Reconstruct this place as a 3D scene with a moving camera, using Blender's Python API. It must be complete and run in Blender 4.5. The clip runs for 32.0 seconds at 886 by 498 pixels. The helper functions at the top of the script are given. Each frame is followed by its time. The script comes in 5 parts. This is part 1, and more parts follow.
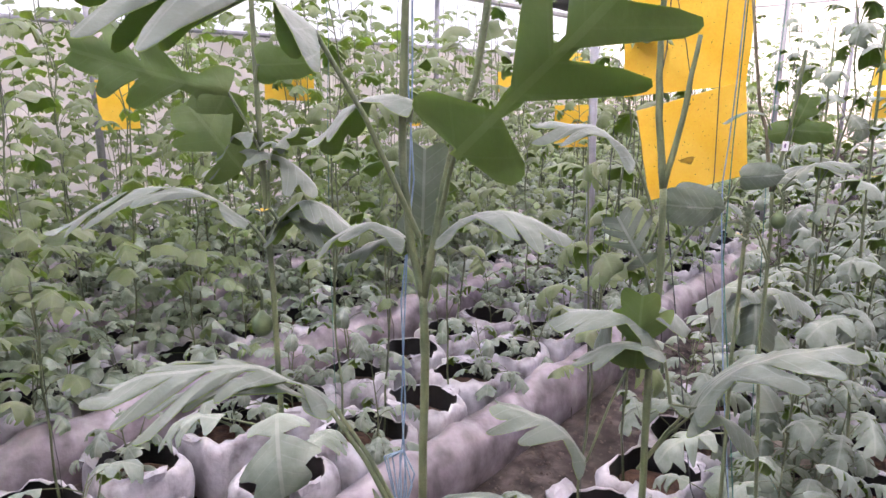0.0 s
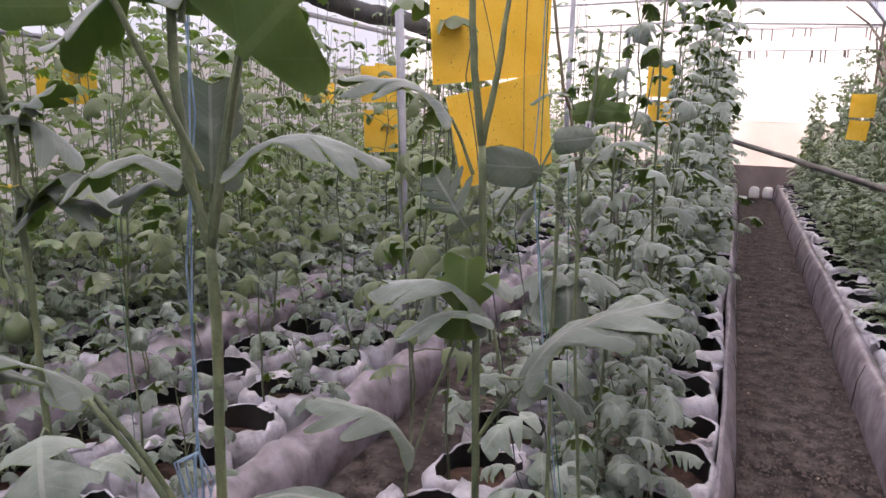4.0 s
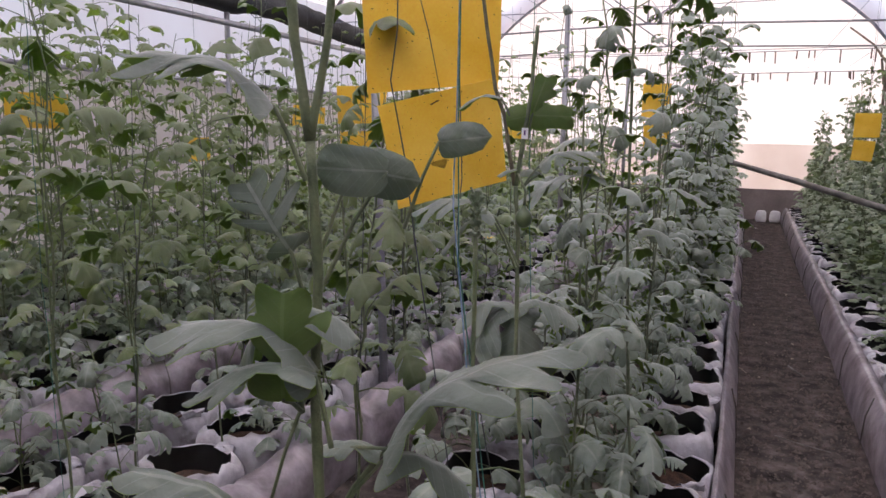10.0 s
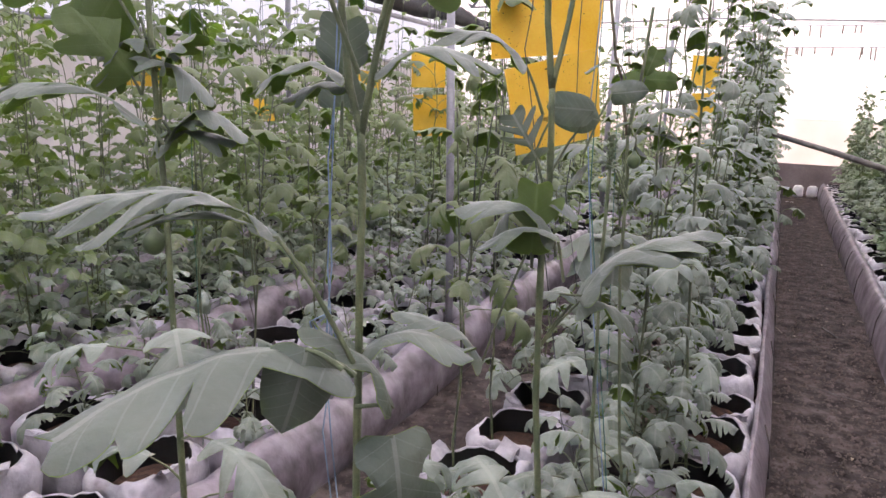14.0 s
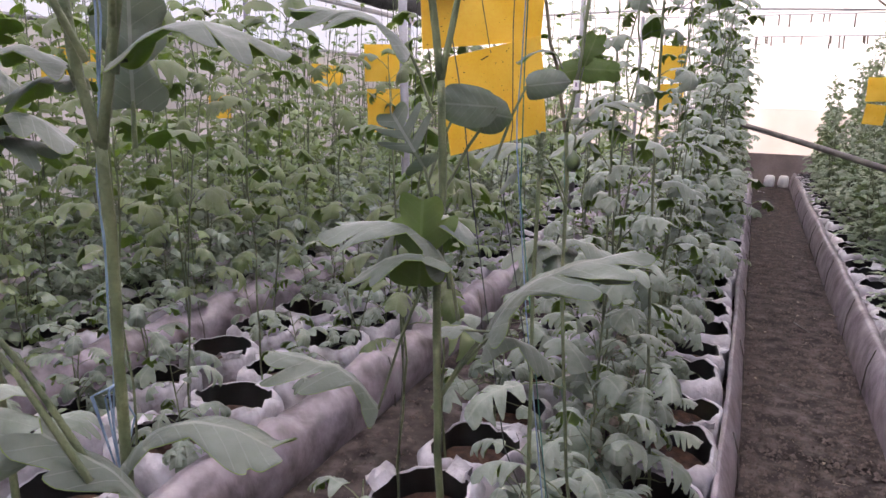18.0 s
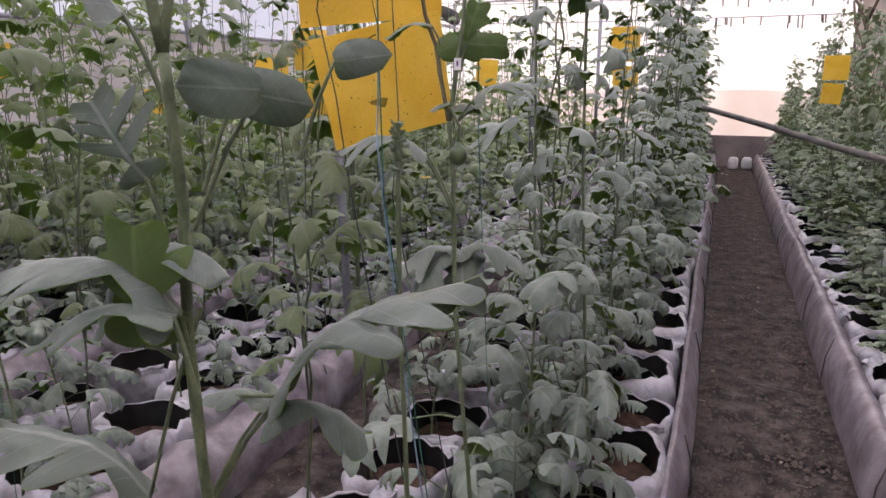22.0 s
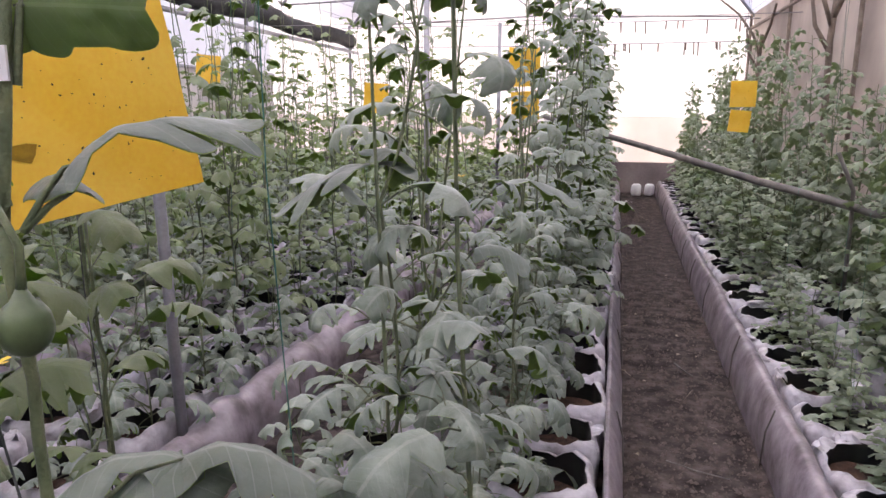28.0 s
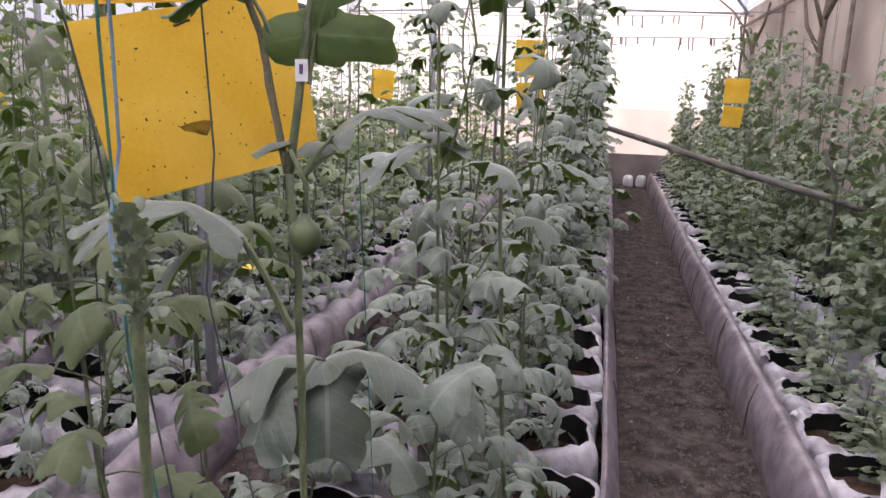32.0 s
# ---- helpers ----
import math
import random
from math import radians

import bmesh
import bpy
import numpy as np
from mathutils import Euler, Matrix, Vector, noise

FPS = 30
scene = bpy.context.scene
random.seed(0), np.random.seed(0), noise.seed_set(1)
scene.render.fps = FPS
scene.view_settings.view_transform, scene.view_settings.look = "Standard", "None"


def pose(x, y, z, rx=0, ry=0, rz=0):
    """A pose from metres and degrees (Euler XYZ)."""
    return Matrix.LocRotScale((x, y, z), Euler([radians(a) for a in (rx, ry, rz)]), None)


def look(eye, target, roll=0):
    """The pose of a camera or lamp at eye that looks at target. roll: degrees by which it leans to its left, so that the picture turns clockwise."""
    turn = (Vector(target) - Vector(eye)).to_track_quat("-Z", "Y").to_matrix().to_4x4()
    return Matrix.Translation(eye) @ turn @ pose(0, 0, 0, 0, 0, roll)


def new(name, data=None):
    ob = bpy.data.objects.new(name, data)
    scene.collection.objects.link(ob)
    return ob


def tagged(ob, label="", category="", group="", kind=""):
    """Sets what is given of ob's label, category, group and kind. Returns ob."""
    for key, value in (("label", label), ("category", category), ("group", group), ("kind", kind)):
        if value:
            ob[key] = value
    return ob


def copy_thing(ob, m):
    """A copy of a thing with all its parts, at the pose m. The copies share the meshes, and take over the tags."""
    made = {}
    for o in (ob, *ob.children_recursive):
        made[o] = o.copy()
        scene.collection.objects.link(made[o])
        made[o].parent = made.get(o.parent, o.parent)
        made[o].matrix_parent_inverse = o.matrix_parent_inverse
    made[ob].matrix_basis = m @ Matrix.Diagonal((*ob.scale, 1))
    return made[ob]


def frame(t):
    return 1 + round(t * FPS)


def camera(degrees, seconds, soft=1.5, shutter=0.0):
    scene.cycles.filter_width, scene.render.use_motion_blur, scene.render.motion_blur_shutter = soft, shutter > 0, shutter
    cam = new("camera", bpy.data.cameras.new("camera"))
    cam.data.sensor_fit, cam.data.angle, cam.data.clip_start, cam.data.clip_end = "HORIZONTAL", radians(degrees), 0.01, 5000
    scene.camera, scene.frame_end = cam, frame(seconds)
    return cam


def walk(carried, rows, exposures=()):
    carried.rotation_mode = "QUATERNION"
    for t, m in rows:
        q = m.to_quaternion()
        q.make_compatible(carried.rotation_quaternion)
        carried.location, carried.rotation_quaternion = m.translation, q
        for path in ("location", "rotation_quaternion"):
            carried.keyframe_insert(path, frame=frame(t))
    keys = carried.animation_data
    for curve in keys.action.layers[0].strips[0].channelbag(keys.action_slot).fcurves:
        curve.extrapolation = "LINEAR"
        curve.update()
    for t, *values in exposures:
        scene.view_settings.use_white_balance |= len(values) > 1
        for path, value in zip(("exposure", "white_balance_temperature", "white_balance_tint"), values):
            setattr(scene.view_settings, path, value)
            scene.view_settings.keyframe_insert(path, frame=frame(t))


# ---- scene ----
cam = camera(64.5, 32.0)
PATH = [
    (0, (0.222, 0.944, 1.596), (-0.964, 2.487, 1.135), 0.6),
    (0.5, (0.219, 0.946, 1.628), (-0.943, 2.519, 1.208), -0.3),
    (1, (0.22, 0.948, 1.637), (-0.913, 2.552, 1.26), -0.1),
    (1.5, (0.226, 0.962, 1.637), (-0.808, 2.637, 1.282), 0.4),
    (2, (0.238, 0.973, 1.633), (-0.723, 2.69, 1.272), 0.6),
    (2.5, (0.24, 0.98, 1.634), (-0.681, 2.72, 1.283), 1.2),
    (3, (0.233, 0.984, 1.615), (-0.672, 2.738, 1.289), 1.8),
    (3.5, (0.193, 1.014, 1.566), (-0.61, 2.805, 1.184), 2.7),
    (4, (0.186, 1.01, 1.524), (-0.554, 2.823, 1.117), 1.3),
    (4.5, (0.197, 1.014, 1.506), (-0.51, 2.842, 1.109), 1.4),
    (6.5, (0.235, 1.08, 1.5), (-0.406, 2.942, 1.152), 0.5),
    (7, (0.247, 1.115, 1.508), (-0.38, 2.978, 1.139), -0.8),
    (7.5, (0.259, 1.162, 1.505), (-0.338, 3.035, 1.135), -0.4),
    (8, (0.263, 1.217, 1.505), (-0.36, 3.083, 1.146), -0.1),
    (8.5, (0.256, 1.302, 1.488), (-0.4, 3.15, 1.094), 0.3),
    (9, (0.259, 1.342, 1.483), (-0.473, 3.166, 1.11), 1.3),
    (9.5, (0.269, 1.326, 1.488), (-0.518, 3.131, 1.139), 0.6),
    (10, (0.261, 1.246, 1.49), (-0.512, 3.06, 1.157), 0.8),
    (10.5, (0.235, 1.124, 1.491), (-0.462, 2.967, 1.146), 0.8),
    (11, (0.222, 0.977, 1.477), (-0.472, 2.822, 1.133), 1.2),
    (11.5, (0.194, 0.945, 1.475), (-0.491, 2.787, 1.106), 2.5),
    (12, (0.195, 0.915, 1.47), (-0.539, 2.736, 1.089), 2.2),
    (12.5, (0.2, 0.884, 1.46), (-0.567, 2.684, 1.045), 2.6),
    (13, (0.198, 0.855, 1.455), (-0.619, 2.628, 1.02), 2.7),
    (13.5, (0.198, 0.847, 1.454), (-0.634, 2.613, 1.02), 2.7),
    (14, (0.203, 0.85, 1.463), (-0.627, 2.62, 1.043), 2.1),
    (14.5, (0.202, 0.853, 1.462), (-0.615, 2.63, 1.046), 2.1),
    (15, (0.205, 0.863, 1.458), (-0.585, 2.651, 1.035), 2.7),
    (15.5, (0.212, 0.889, 1.457), (-0.548, 2.685, 1.014), 2.2),
    (17.5, (0.218, 1.019, 1.466), (-0.579, 2.802, 1.035), 2.0),
    (18, (0.232, 1.059, 1.468), (-0.542, 2.851, 1.033), 1.4),
    (18.5, (0.236, 1.077, 1.471), (-0.539, 2.87, 1.04), 0.6),
    (19, (0.229, 1.049, 1.469), (-0.531, 2.848, 1.041), 1.6),
    (19.5, (0.228, 1.054, 1.465), (-0.469, 2.878, 1.032), 2.6),
    (20, (0.233, 1.071, 1.467), (-0.427, 2.912, 1.046), 2.2),
    (20.5, (0.239, 1.116, 1.466), (-0.405, 2.966, 1.065), 1.9),
    (21, (0.253, 1.197, 1.465), (-0.413, 3.043, 1.077), 1.4),
    (21.5, (0.278, 1.284, 1.454), (-0.421, 3.108, 1.022), 0.7),
    (22, (0.309, 1.323, 1.46), (-0.396, 3.137, 0.997), 0.1),
    (22.5, (0.303, 1.343, 1.475), (-0.395, 3.158, 1.009), 0.2),
    (23, (0.258, 1.469, 1.466), (-0.333, 3.324, 1.008), 0.9),
    (23.5, (0.221, 1.58, 1.469), (-0.283, 3.462, 1.016), 0.4),
    (24, (0.211, 1.667, 1.476), (-0.234, 3.567, 1.039), -0.1),
    (24.5, (0.221, 1.767, 1.478), (-0.259, 3.662, 1.054), -0.4),
    (25, (0.228, 1.859, 1.481), (-0.251, 3.758, 1.077), -0.8),
    (25.5, (0.219, 1.899, 1.483), (-0.288, 3.792, 1.085), -1.0),
    (27.5, (0.23, 2.029, 1.465), (-0.263, 3.929, 1.079), 0.6),
    (28, (0.236, 2.07, 1.465), (-0.233, 3.974, 1.071), 0.2),
    (28.5, (0.24, 2.088, 1.458), (-0.171, 4.004, 1.059), 0.7),
    (29, (0.24, 2.104, 1.452), (-0.16, 4.023, 1.052), 0.4),
    (29.5, (0.241, 2.117, 1.452), (-0.161, 4.039, 1.072), 0.6),
    (30, (0.243, 2.09, 1.447), (-0.198, 3.999, 1.044), -0.8),
    (30.5, (0.236, 2.037, 1.445), (-0.19, 3.948, 1.038), 0.1),
    (31, (0.2, 1.95, 1.455), (-0.204, 3.868, 1.056), 0.5),
    (31.5, (0.186, 1.872, 1.48), (-0.209, 3.791, 1.079), 1.4),
    (32, (0.175, 1.819, 1.471), (-0.257, 3.724, 1.042), 1.9),
]
EXPOSURES = [(0, 2.3), (2, 1.88), (4, 1.64), (7, 1.2), (9, 1.17), (10, 1.16), (13, 1.78), (15, 1.8), (19, 1.66), (21, 1.54), (23, 1.26), (24, 1.64), (25, 1.66), (28, 1.66), (30, 1.62), (31, 1.7), (32, 1.6)]
walk(cam, [(t, look(eye, target, roll)) for t, eye, target, roll in PATH], [(t, stops + 0.08, 6660, 16) for t, stops in EXPOSURES])

# ---- light ----
world = bpy.data.worlds.new("overcast_sky")
scene.world = world
world.use_nodes = True
wn = world.node_tree.nodes
sky = wn.new("ShaderNodeTexSky")
sky.sky_type, sky.sun_disc = "NISHITA", False
sky.sun_elevation, sky.sun_rotation = radians(52), radians(-4)
sky.air_density, sky.dust_density, sky.ozone_density = 1.0, 4.0, 1.0
world.node_tree.links.new(sky.outputs[0], wn["Background"].inputs[0])
wn["Background"].inputs[1].default_value = 0.15
sun = new("sun", bpy.data.lights.new("sun", "SUN"))
sun.data.energy, sun.data.angle, sun.data.color = 1.5, radians(14), (1.0, 0.97, 0.94)
sun.matrix_world = look((-0.6, 9, 11.5), (0, 0, 0))


# ---- materials ----
def material(name):
    m = bpy.data.materials.new(name)
    m.use_nodes = True
    nt = m.node_tree
    return m, nt, nt.nodes["Principled BSDF"], nt.nodes["Material Output"]


def node(nt, kind, **values):
    n = nt.nodes.new(kind)
    for key, value in values.items():
        n.inputs[key.replace("_", " ")].default_value = value
    return n


def noisy(nt, scale, detail=4.0, coords="Object"):
    tc = nt.nodes.new("ShaderNodeTexCoord")
    n = node(nt, "ShaderNodeTexNoise", Scale=scale, Detail=detail)
    nt.links.new(tc.outputs[coords], n.inputs["Vector"])
    return n.outputs["Fac"]


def ramp(nt, fac, stops):
    r = nt.nodes.new("ShaderNodeValToRGB")
    e = r.color_ramp.elements
    while len(e) < len(stops):
        e.new(0.5)
    for k, (p, c) in zip(e, stops):
        k.position, k.color = p, (*c, 1)
    nt.links.new(fac, r.inputs[0])
    return r.outputs[0]


def mixed(nt, fac, a, b, blend="MIX"):
    m = nt.nodes.new("ShaderNodeMix")
    m.data_type, m.blend_type = "RGBA", blend
    for sock, v in ((m.inputs[0], fac), (m.inputs[6], a), (m.inputs[7], b)):
        if isinstance(v, bpy.types.NodeSocket):
            nt.links.new(v, sock)
        elif isinstance(v, tuple):
            sock.default_value = (*v, 1)
        else:
            sock.default_value = v
    return m.outputs[2]


def bumped(nt, bsdf, fac, strength, distance=0.01):
    b = node(nt, "ShaderNodeBump", Strength=strength, Distance=distance)
    nt.links.new(fac, b.inputs["Height"])
    nt.links.new(b.outputs[0], bsdf.inputs["Normal"])


def plain(name, stops, scale=20.0, rough=0.6, bump=0.2, fine=120.0, metal=0.0, spec=0.5, coords="Object"):
    """A two-scale surface: broad tone from stops, fine grain as relief."""
    m, nt, b, _ = material(name)
    col = ramp(nt, noisy(nt, scale, 5, coords), stops)
    grain = noisy(nt, fine, 3, coords)
    col = mixed(nt, 0.25, col, ramp(nt, grain, [(0.3, (0.35, 0.35, 0.35)), (0.7, (0.65, 0.65, 0.65))]), "OVERLAY")
    nt.links.new(col, b.inputs["Base Color"])
    b.inputs["Roughness"].default_value, b.inputs["Metallic"].default_value = rough, metal
    b.inputs["Specular IOR Level"].default_value = spec
    if bump:
        bumped(nt, b, grain, bump)
    return m


def leaf_material(name, dark, pale, vein, through_colour, thin, rough):
    m, nt, b, out = material(name)
    uv = nt.nodes.new("ShaderNodeUVMap")
    sep = nt.nodes.new("ShaderNodeSeparateXYZ")
    nt.links.new(uv.outputs[0], sep.inputs[0])

    def calc(op, a, c=0.0):
        n = nt.nodes.new("ShaderNodeMath")
        n.operation = op
        for sock, v in zip(n.inputs, (a, c)):
            if isinstance(v, bpy.types.NodeSocket):
                nt.links.new(v, sock)
            else:
                sock.default_value = v
        return n.outputs[0]

    across = calc("ABSOLUTE", calc("SUBTRACT", sep.outputs[1], 0.5))
    midrib = calc("LESS_THAN", across, 0.022)
    side = calc("FRACT", calc("MULTIPLY", calc("SUBTRACT", sep.outputs[0], calc("MULTIPLY", across, 0.55)), 7.0))
    ribs = calc("LESS_THAN", side, 0.07)
    veins = calc("MAXIMUM", midrib, calc("MULTIPLY", ribs, 0.45))
    info = nt.nodes.new("ShaderNodeObjectInfo")
    geo = nt.nodes.new("ShaderNodeNewGeometry")
    lot = calc("FRACT", calc("ADD", info.outputs["Random"], geo.outputs["Random Per Island"]))
    tone = ramp(nt, noisy(nt, 16, 5), [(0.32, dark), (0.68, pale)])
    tone = mixed(nt, calc("MULTIPLY", lot, 0.55), tone, tuple(0.5 * (p + q) * 1.25 for p, q in zip(dark, pale)))
    dust = ramp(nt, noisy(nt, 260, 3), [(0.56, (0, 0, 0)), (0.75, (1, 1, 1))])
    tone = mixed(nt, mixed(nt, 0.8, dust, (0, 0, 0), "MULTIPLY"), tone, pale)
    tone = mixed(nt, calc("MULTIPLY", veins, 0.55), tone, vein)
    nt.links.new(tone, b.inputs["Base Color"])
    b.inputs["Roughness"].default_value, b.inputs["Specular IOR Level"].default_value = rough, 0.6
    b.inputs["Sheen Weight"].default_value, b.inputs["Sheen Roughness"].default_value = 0.1, 0.45
    bumped(nt, b, calc("SUBTRACT", noisy(nt, 70, 4), calc("MULTIPLY", veins, 0.5)), 0.5, 0.004)
    tr = nt.nodes.new("ShaderNodeBsdfTranslucent")
    tr.inputs["Color"].default_value = (*through_colour, 1)
    mix = node(nt, "ShaderNodeMixShader", Fac=thin)
    nt.links.new(b.outputs[0], mix.inputs[1])
    nt.links.new(tr.outputs[0], mix.inputs[2])
    nt.links.new(mix.outputs[0], out.inputs[0])
    return m


def film_material(name, colour, thin, stain):
    """Greenhouse film: scatters the daylight that falls on its outer face."""
    m, nt, b, out = material(name)
    streak = noisy(nt, 1.3, 6, "Object")
    col = ramp(nt, streak, [(0.3, stain), (0.65, colour)])
    nt.links.new(col, b.inputs["Base Color"])
    b.inputs["Roughness"].default_value = 0.45
    bumped(nt, b, noisy(nt, 3.0, 3), 0.3, 0.05)
    tr = nt.nodes.new("ShaderNodeBsdfTranslucent")
    nt.links.new(col, tr.inputs["Color"])
    mix = node(nt, "ShaderNodeMixShader", Fac=thin)
    nt.links.new(b.outputs[0], mix.inputs[1])
    nt.links.new(tr.outputs[0], mix.inputs[2])
    nt.links.new(mix.outputs[0], out.inputs[0])
    return m


LEAF = leaf_material("leaf_dusty_green", (0.093, 0.123, 0.0874), (0.339, 0.39, 0.328), (0.36, 0.385, 0.32), (0.2, 0.34, 0.03), 0.22, 0.42)
LEAF_TOP = leaf_material("leaf_dusty_upper_face", (0.0791, 0.106, 0.0808), (0.279, 0.324, 0.275), (0.33, 0.355, 0.3), (0.2, 0.34, 0.03), 0.2, 0.42)
LEAF_UNDER = leaf_material("leaf_green_under_face", (0.07, 0.115, 0.028), (0.13, 0.19, 0.06), (0.2, 0.27, 0.1), (0.25, 0.43, 0.02), 0.38, 0.5)
LEAF_FINE = leaf_material("leaf_young_green", (0.0818, 0.112, 0.0627), (0.293, 0.341, 0.257), (0.34, 0.36, 0.28), (0.2, 0.33, 0.05), 0.22, 0.45)
LEAF_GREEN = leaf_material("leaf_mid_green", (0.093, 0.127, 0.0627), (0.27, 0.322, 0.209), (0.32, 0.355, 0.24), (0.26, 0.42, 0.03), 0.32, 0.45)
# LEAF_TOP darkened for the close leaves: weaker overhead light put into the colour.
LEAF_NEAR_DIM = leaf_material("leaf_dusty_close_dimmed", (0.0512, 0.0707, 0.0522), (0.163, 0.194, 0.162), (0.3, 0.325, 0.28), (0.2, 0.34, 0.03), 0.18, 0.42)
LEAF_UP = leaf_material("leaf_clean_green", (0.06, 0.088, 0.034), (0.185, 0.212, 0.12), (0.2, 0.25, 0.12), (0.24, 0.42, 0.02), 0.32, 0.45)
STEM = plain("stem_hairy_green", [(0.3, (0.075, 0.105, 0.05)), (0.7, (0.17, 0.2, 0.1))], 40, 0.5, 0.3, 400)
STEM_OLD = plain("stem_woody", [(0.3, (0.1, 0.085, 0.05)), (0.7, (0.19, 0.17, 0.1))], 40, 0.65, 0.4, 300)
FRUIT = plain("fruit_skin_green", [(0.35, (0.04, 0.07, 0.026)), (0.65, (0.085, 0.12, 0.05))], 30, 0.35, 0.05, 200)
PETAL = plain("petal_yellow", [(0.3, (0.65, 0.42, 0.04)), (0.7, (0.75, 0.55, 0.08))], 60, 0.6, 0.1, 300)
TRAP = plain("trap_yellow", [(0.35, (0.8, 0.47, 0.03)), (0.65, (0.9, 0.59, 0.08))], 7, 0.3, 0.04, 160)
GLUE = plain("trap_stain", [(0.35, (0.2, 0.12, 0.01)), (0.65, (0.42, 0.26, 0.02))], 40, 0.4, 0.1, 200)
BUG = plain("insect_dark", [(0.3, (0.01, 0.008, 0.006)), (0.7, (0.04, 0.025, 0.015))], 80, 0.6, 0)
SHEET = plain("liner_lavender_plastic", [(0.28, (0.08, 0.064, 0.064)), (0.42, (0.17, 0.143, 0.156)), (0.56, (0.265, 0.228, 0.253)), (0.75, (0.38, 0.34, 0.37))], 8, 0.4, 0.3, 35)
BAG = plain("bag_white_plastic", [(0.3, (0.2, 0.182, 0.19)), (0.45, (0.37, 0.35, 0.378)), (0.65, (0.54, 0.52, 0.56))], 11, 0.34, 0.6, 34)
LINER = plain("bag_black_inside", [(0.3, (0.008, 0.008, 0.009)), (0.7, (0.02, 0.02, 0.022))], 20, 0.4, 0.1)
COCO = plain("coco_peat", [(0.3, (0.035, 0.018, 0.012)), (0.7, (0.12, 0.06, 0.035))], 30, 0.9, 0.9, 160)
SOIL = plain("aisle_soil", [(0.32, (0.018, 0.0135, 0.012)), (0.5, (0.056, 0.044, 0.04)), (0.66, (0.125, 0.103, 0.094))], 9, 0.95, 1.0, 45, spec=0.2)
CLOD = plain("soil_crumb", [(0.3, (0.05, 0.038, 0.034)), (0.7, (0.16, 0.13, 0.115))], 25, 0.95, 0.6, 200, spec=0.2)
STRAW = plain("dry_litter", [(0.3, (0.2, 0.16, 0.11)), (0.7, (0.42, 0.36, 0.29))], 25, 0.8, 0.3, 200)
PIPE = plain("pipe_grey", [(0.3, (0.2, 0.2, 0.22)), (0.7, (0.32, 0.32, 0.34))], 10, 0.35, 0.1, 90, metal=0.3)
POLE = plain("pole_bamboo_grey", [(0.3, (0.07, 0.063, 0.055)), (0.7, (0.17, 0.155, 0.14))], 12, 0.6, 0.2, 120)
BARK = plain("dry_vine_bark", [(0.3, (0.12, 0.09, 0.07)), (0.7, (0.26, 0.21, 0.17))], 14, 0.85, 0.5, 90)
NET = plain("shade_net_black", [(0.3, (0.006, 0.006, 0.007)), (0.7, (0.02, 0.02, 0.022))], 20, 0.7, 0.5, 80)
TWINE = plain("twine_green", [(0.3, (0.02, 0.1, 0.07)), (0.7, (0.05, 0.2, 0.14))], 60, 0.5, 0.3, 400)
TWINE_BLUE = plain("twine_blue", [(0.3, (0.12, 0.2, 0.3)), (0.7, (0.27, 0.38, 0.48))], 60, 0.5, 0.3, 400)
TWINE_DARK = plain("twine_dark", [(0.3, (0.03, 0.04, 0.035)), (0.7, (0.09, 0.1, 0.09))], 60, 0.6, 0.3, 400)
TAG = plain("tag_white", [(0.3, (0.7, 0.68, 0.7)), (0.7, (0.8, 0.8, 0.8))], 30, 0.4, 0.05)
INK = plain("ink_purple", [(0.3, (0.12, 0.06, 0.16)), (0.7, (0.18, 0.1, 0.22))], 30, 0.5, 0)
SKIRT = plain("end_skirt_grey", [(0.3, (0.19, 0.15, 0.15)), (0.7, (0.3, 0.25, 0.24))], 3, 0.6, 0.2, 30)
FILM = film_material("film_clear_white", (0.95, 0.94, 0.95), 0.88, (0.9, 0.87, 0.87))
FILM_END = film_material("film_end_white", (0.92, 0.89, 0.88), 0.8, (0.84, 0.79, 0.77))
# Lower strip of the end wall: darker and more beige than FILM_END.
FILM_LOW = film_material("film_end_beige", (0.82, 0.76, 0.73), 0.72, (0.7, 0.63, 0.59))
FILM_OLD = film_material("film_dusty", (0.66, 0.58, 0.52), 0.62, (0.42, 0.36, 0.32))
FILM_DULL = film_material("film_side_dull", (0.74, 0.7, 0.67), 0.62, (0.6, 0.56, 0.53))
FILM_SIDE = film_material("film_side_grey", (0.96, 0.93, 0.9), 0.9, (0.9, 0.86, 0.83))


# ---- mesh helpers ----
def mesh_of(name, verts, faces, mats, index=None, uvs=None, smooth=True):
    me = bpy.data.meshes.new(name)
    me.from_pydata(np.array([tuple(v) for v in verts]).tolist(), [], faces)
    for m in mats:
        me.materials.append(m)
    if index is not None:
        me.polygons.foreach_set("material_index", index)
    if smooth:
        me.polygons.foreach_set("use_smooth", [True] * len(me.polygons))
    if uvs is not None:
        layer = me.uv_layers.new(name="UVMap")
        loops = np.empty(len(me.loops), dtype=np.int32)
        me.loops.foreach_get("vertex_index", loops)
        layer.data.foreach_set("uv", np.asarray(uvs, dtype=np.float32)[loops].ravel())
    me.update()
    return me


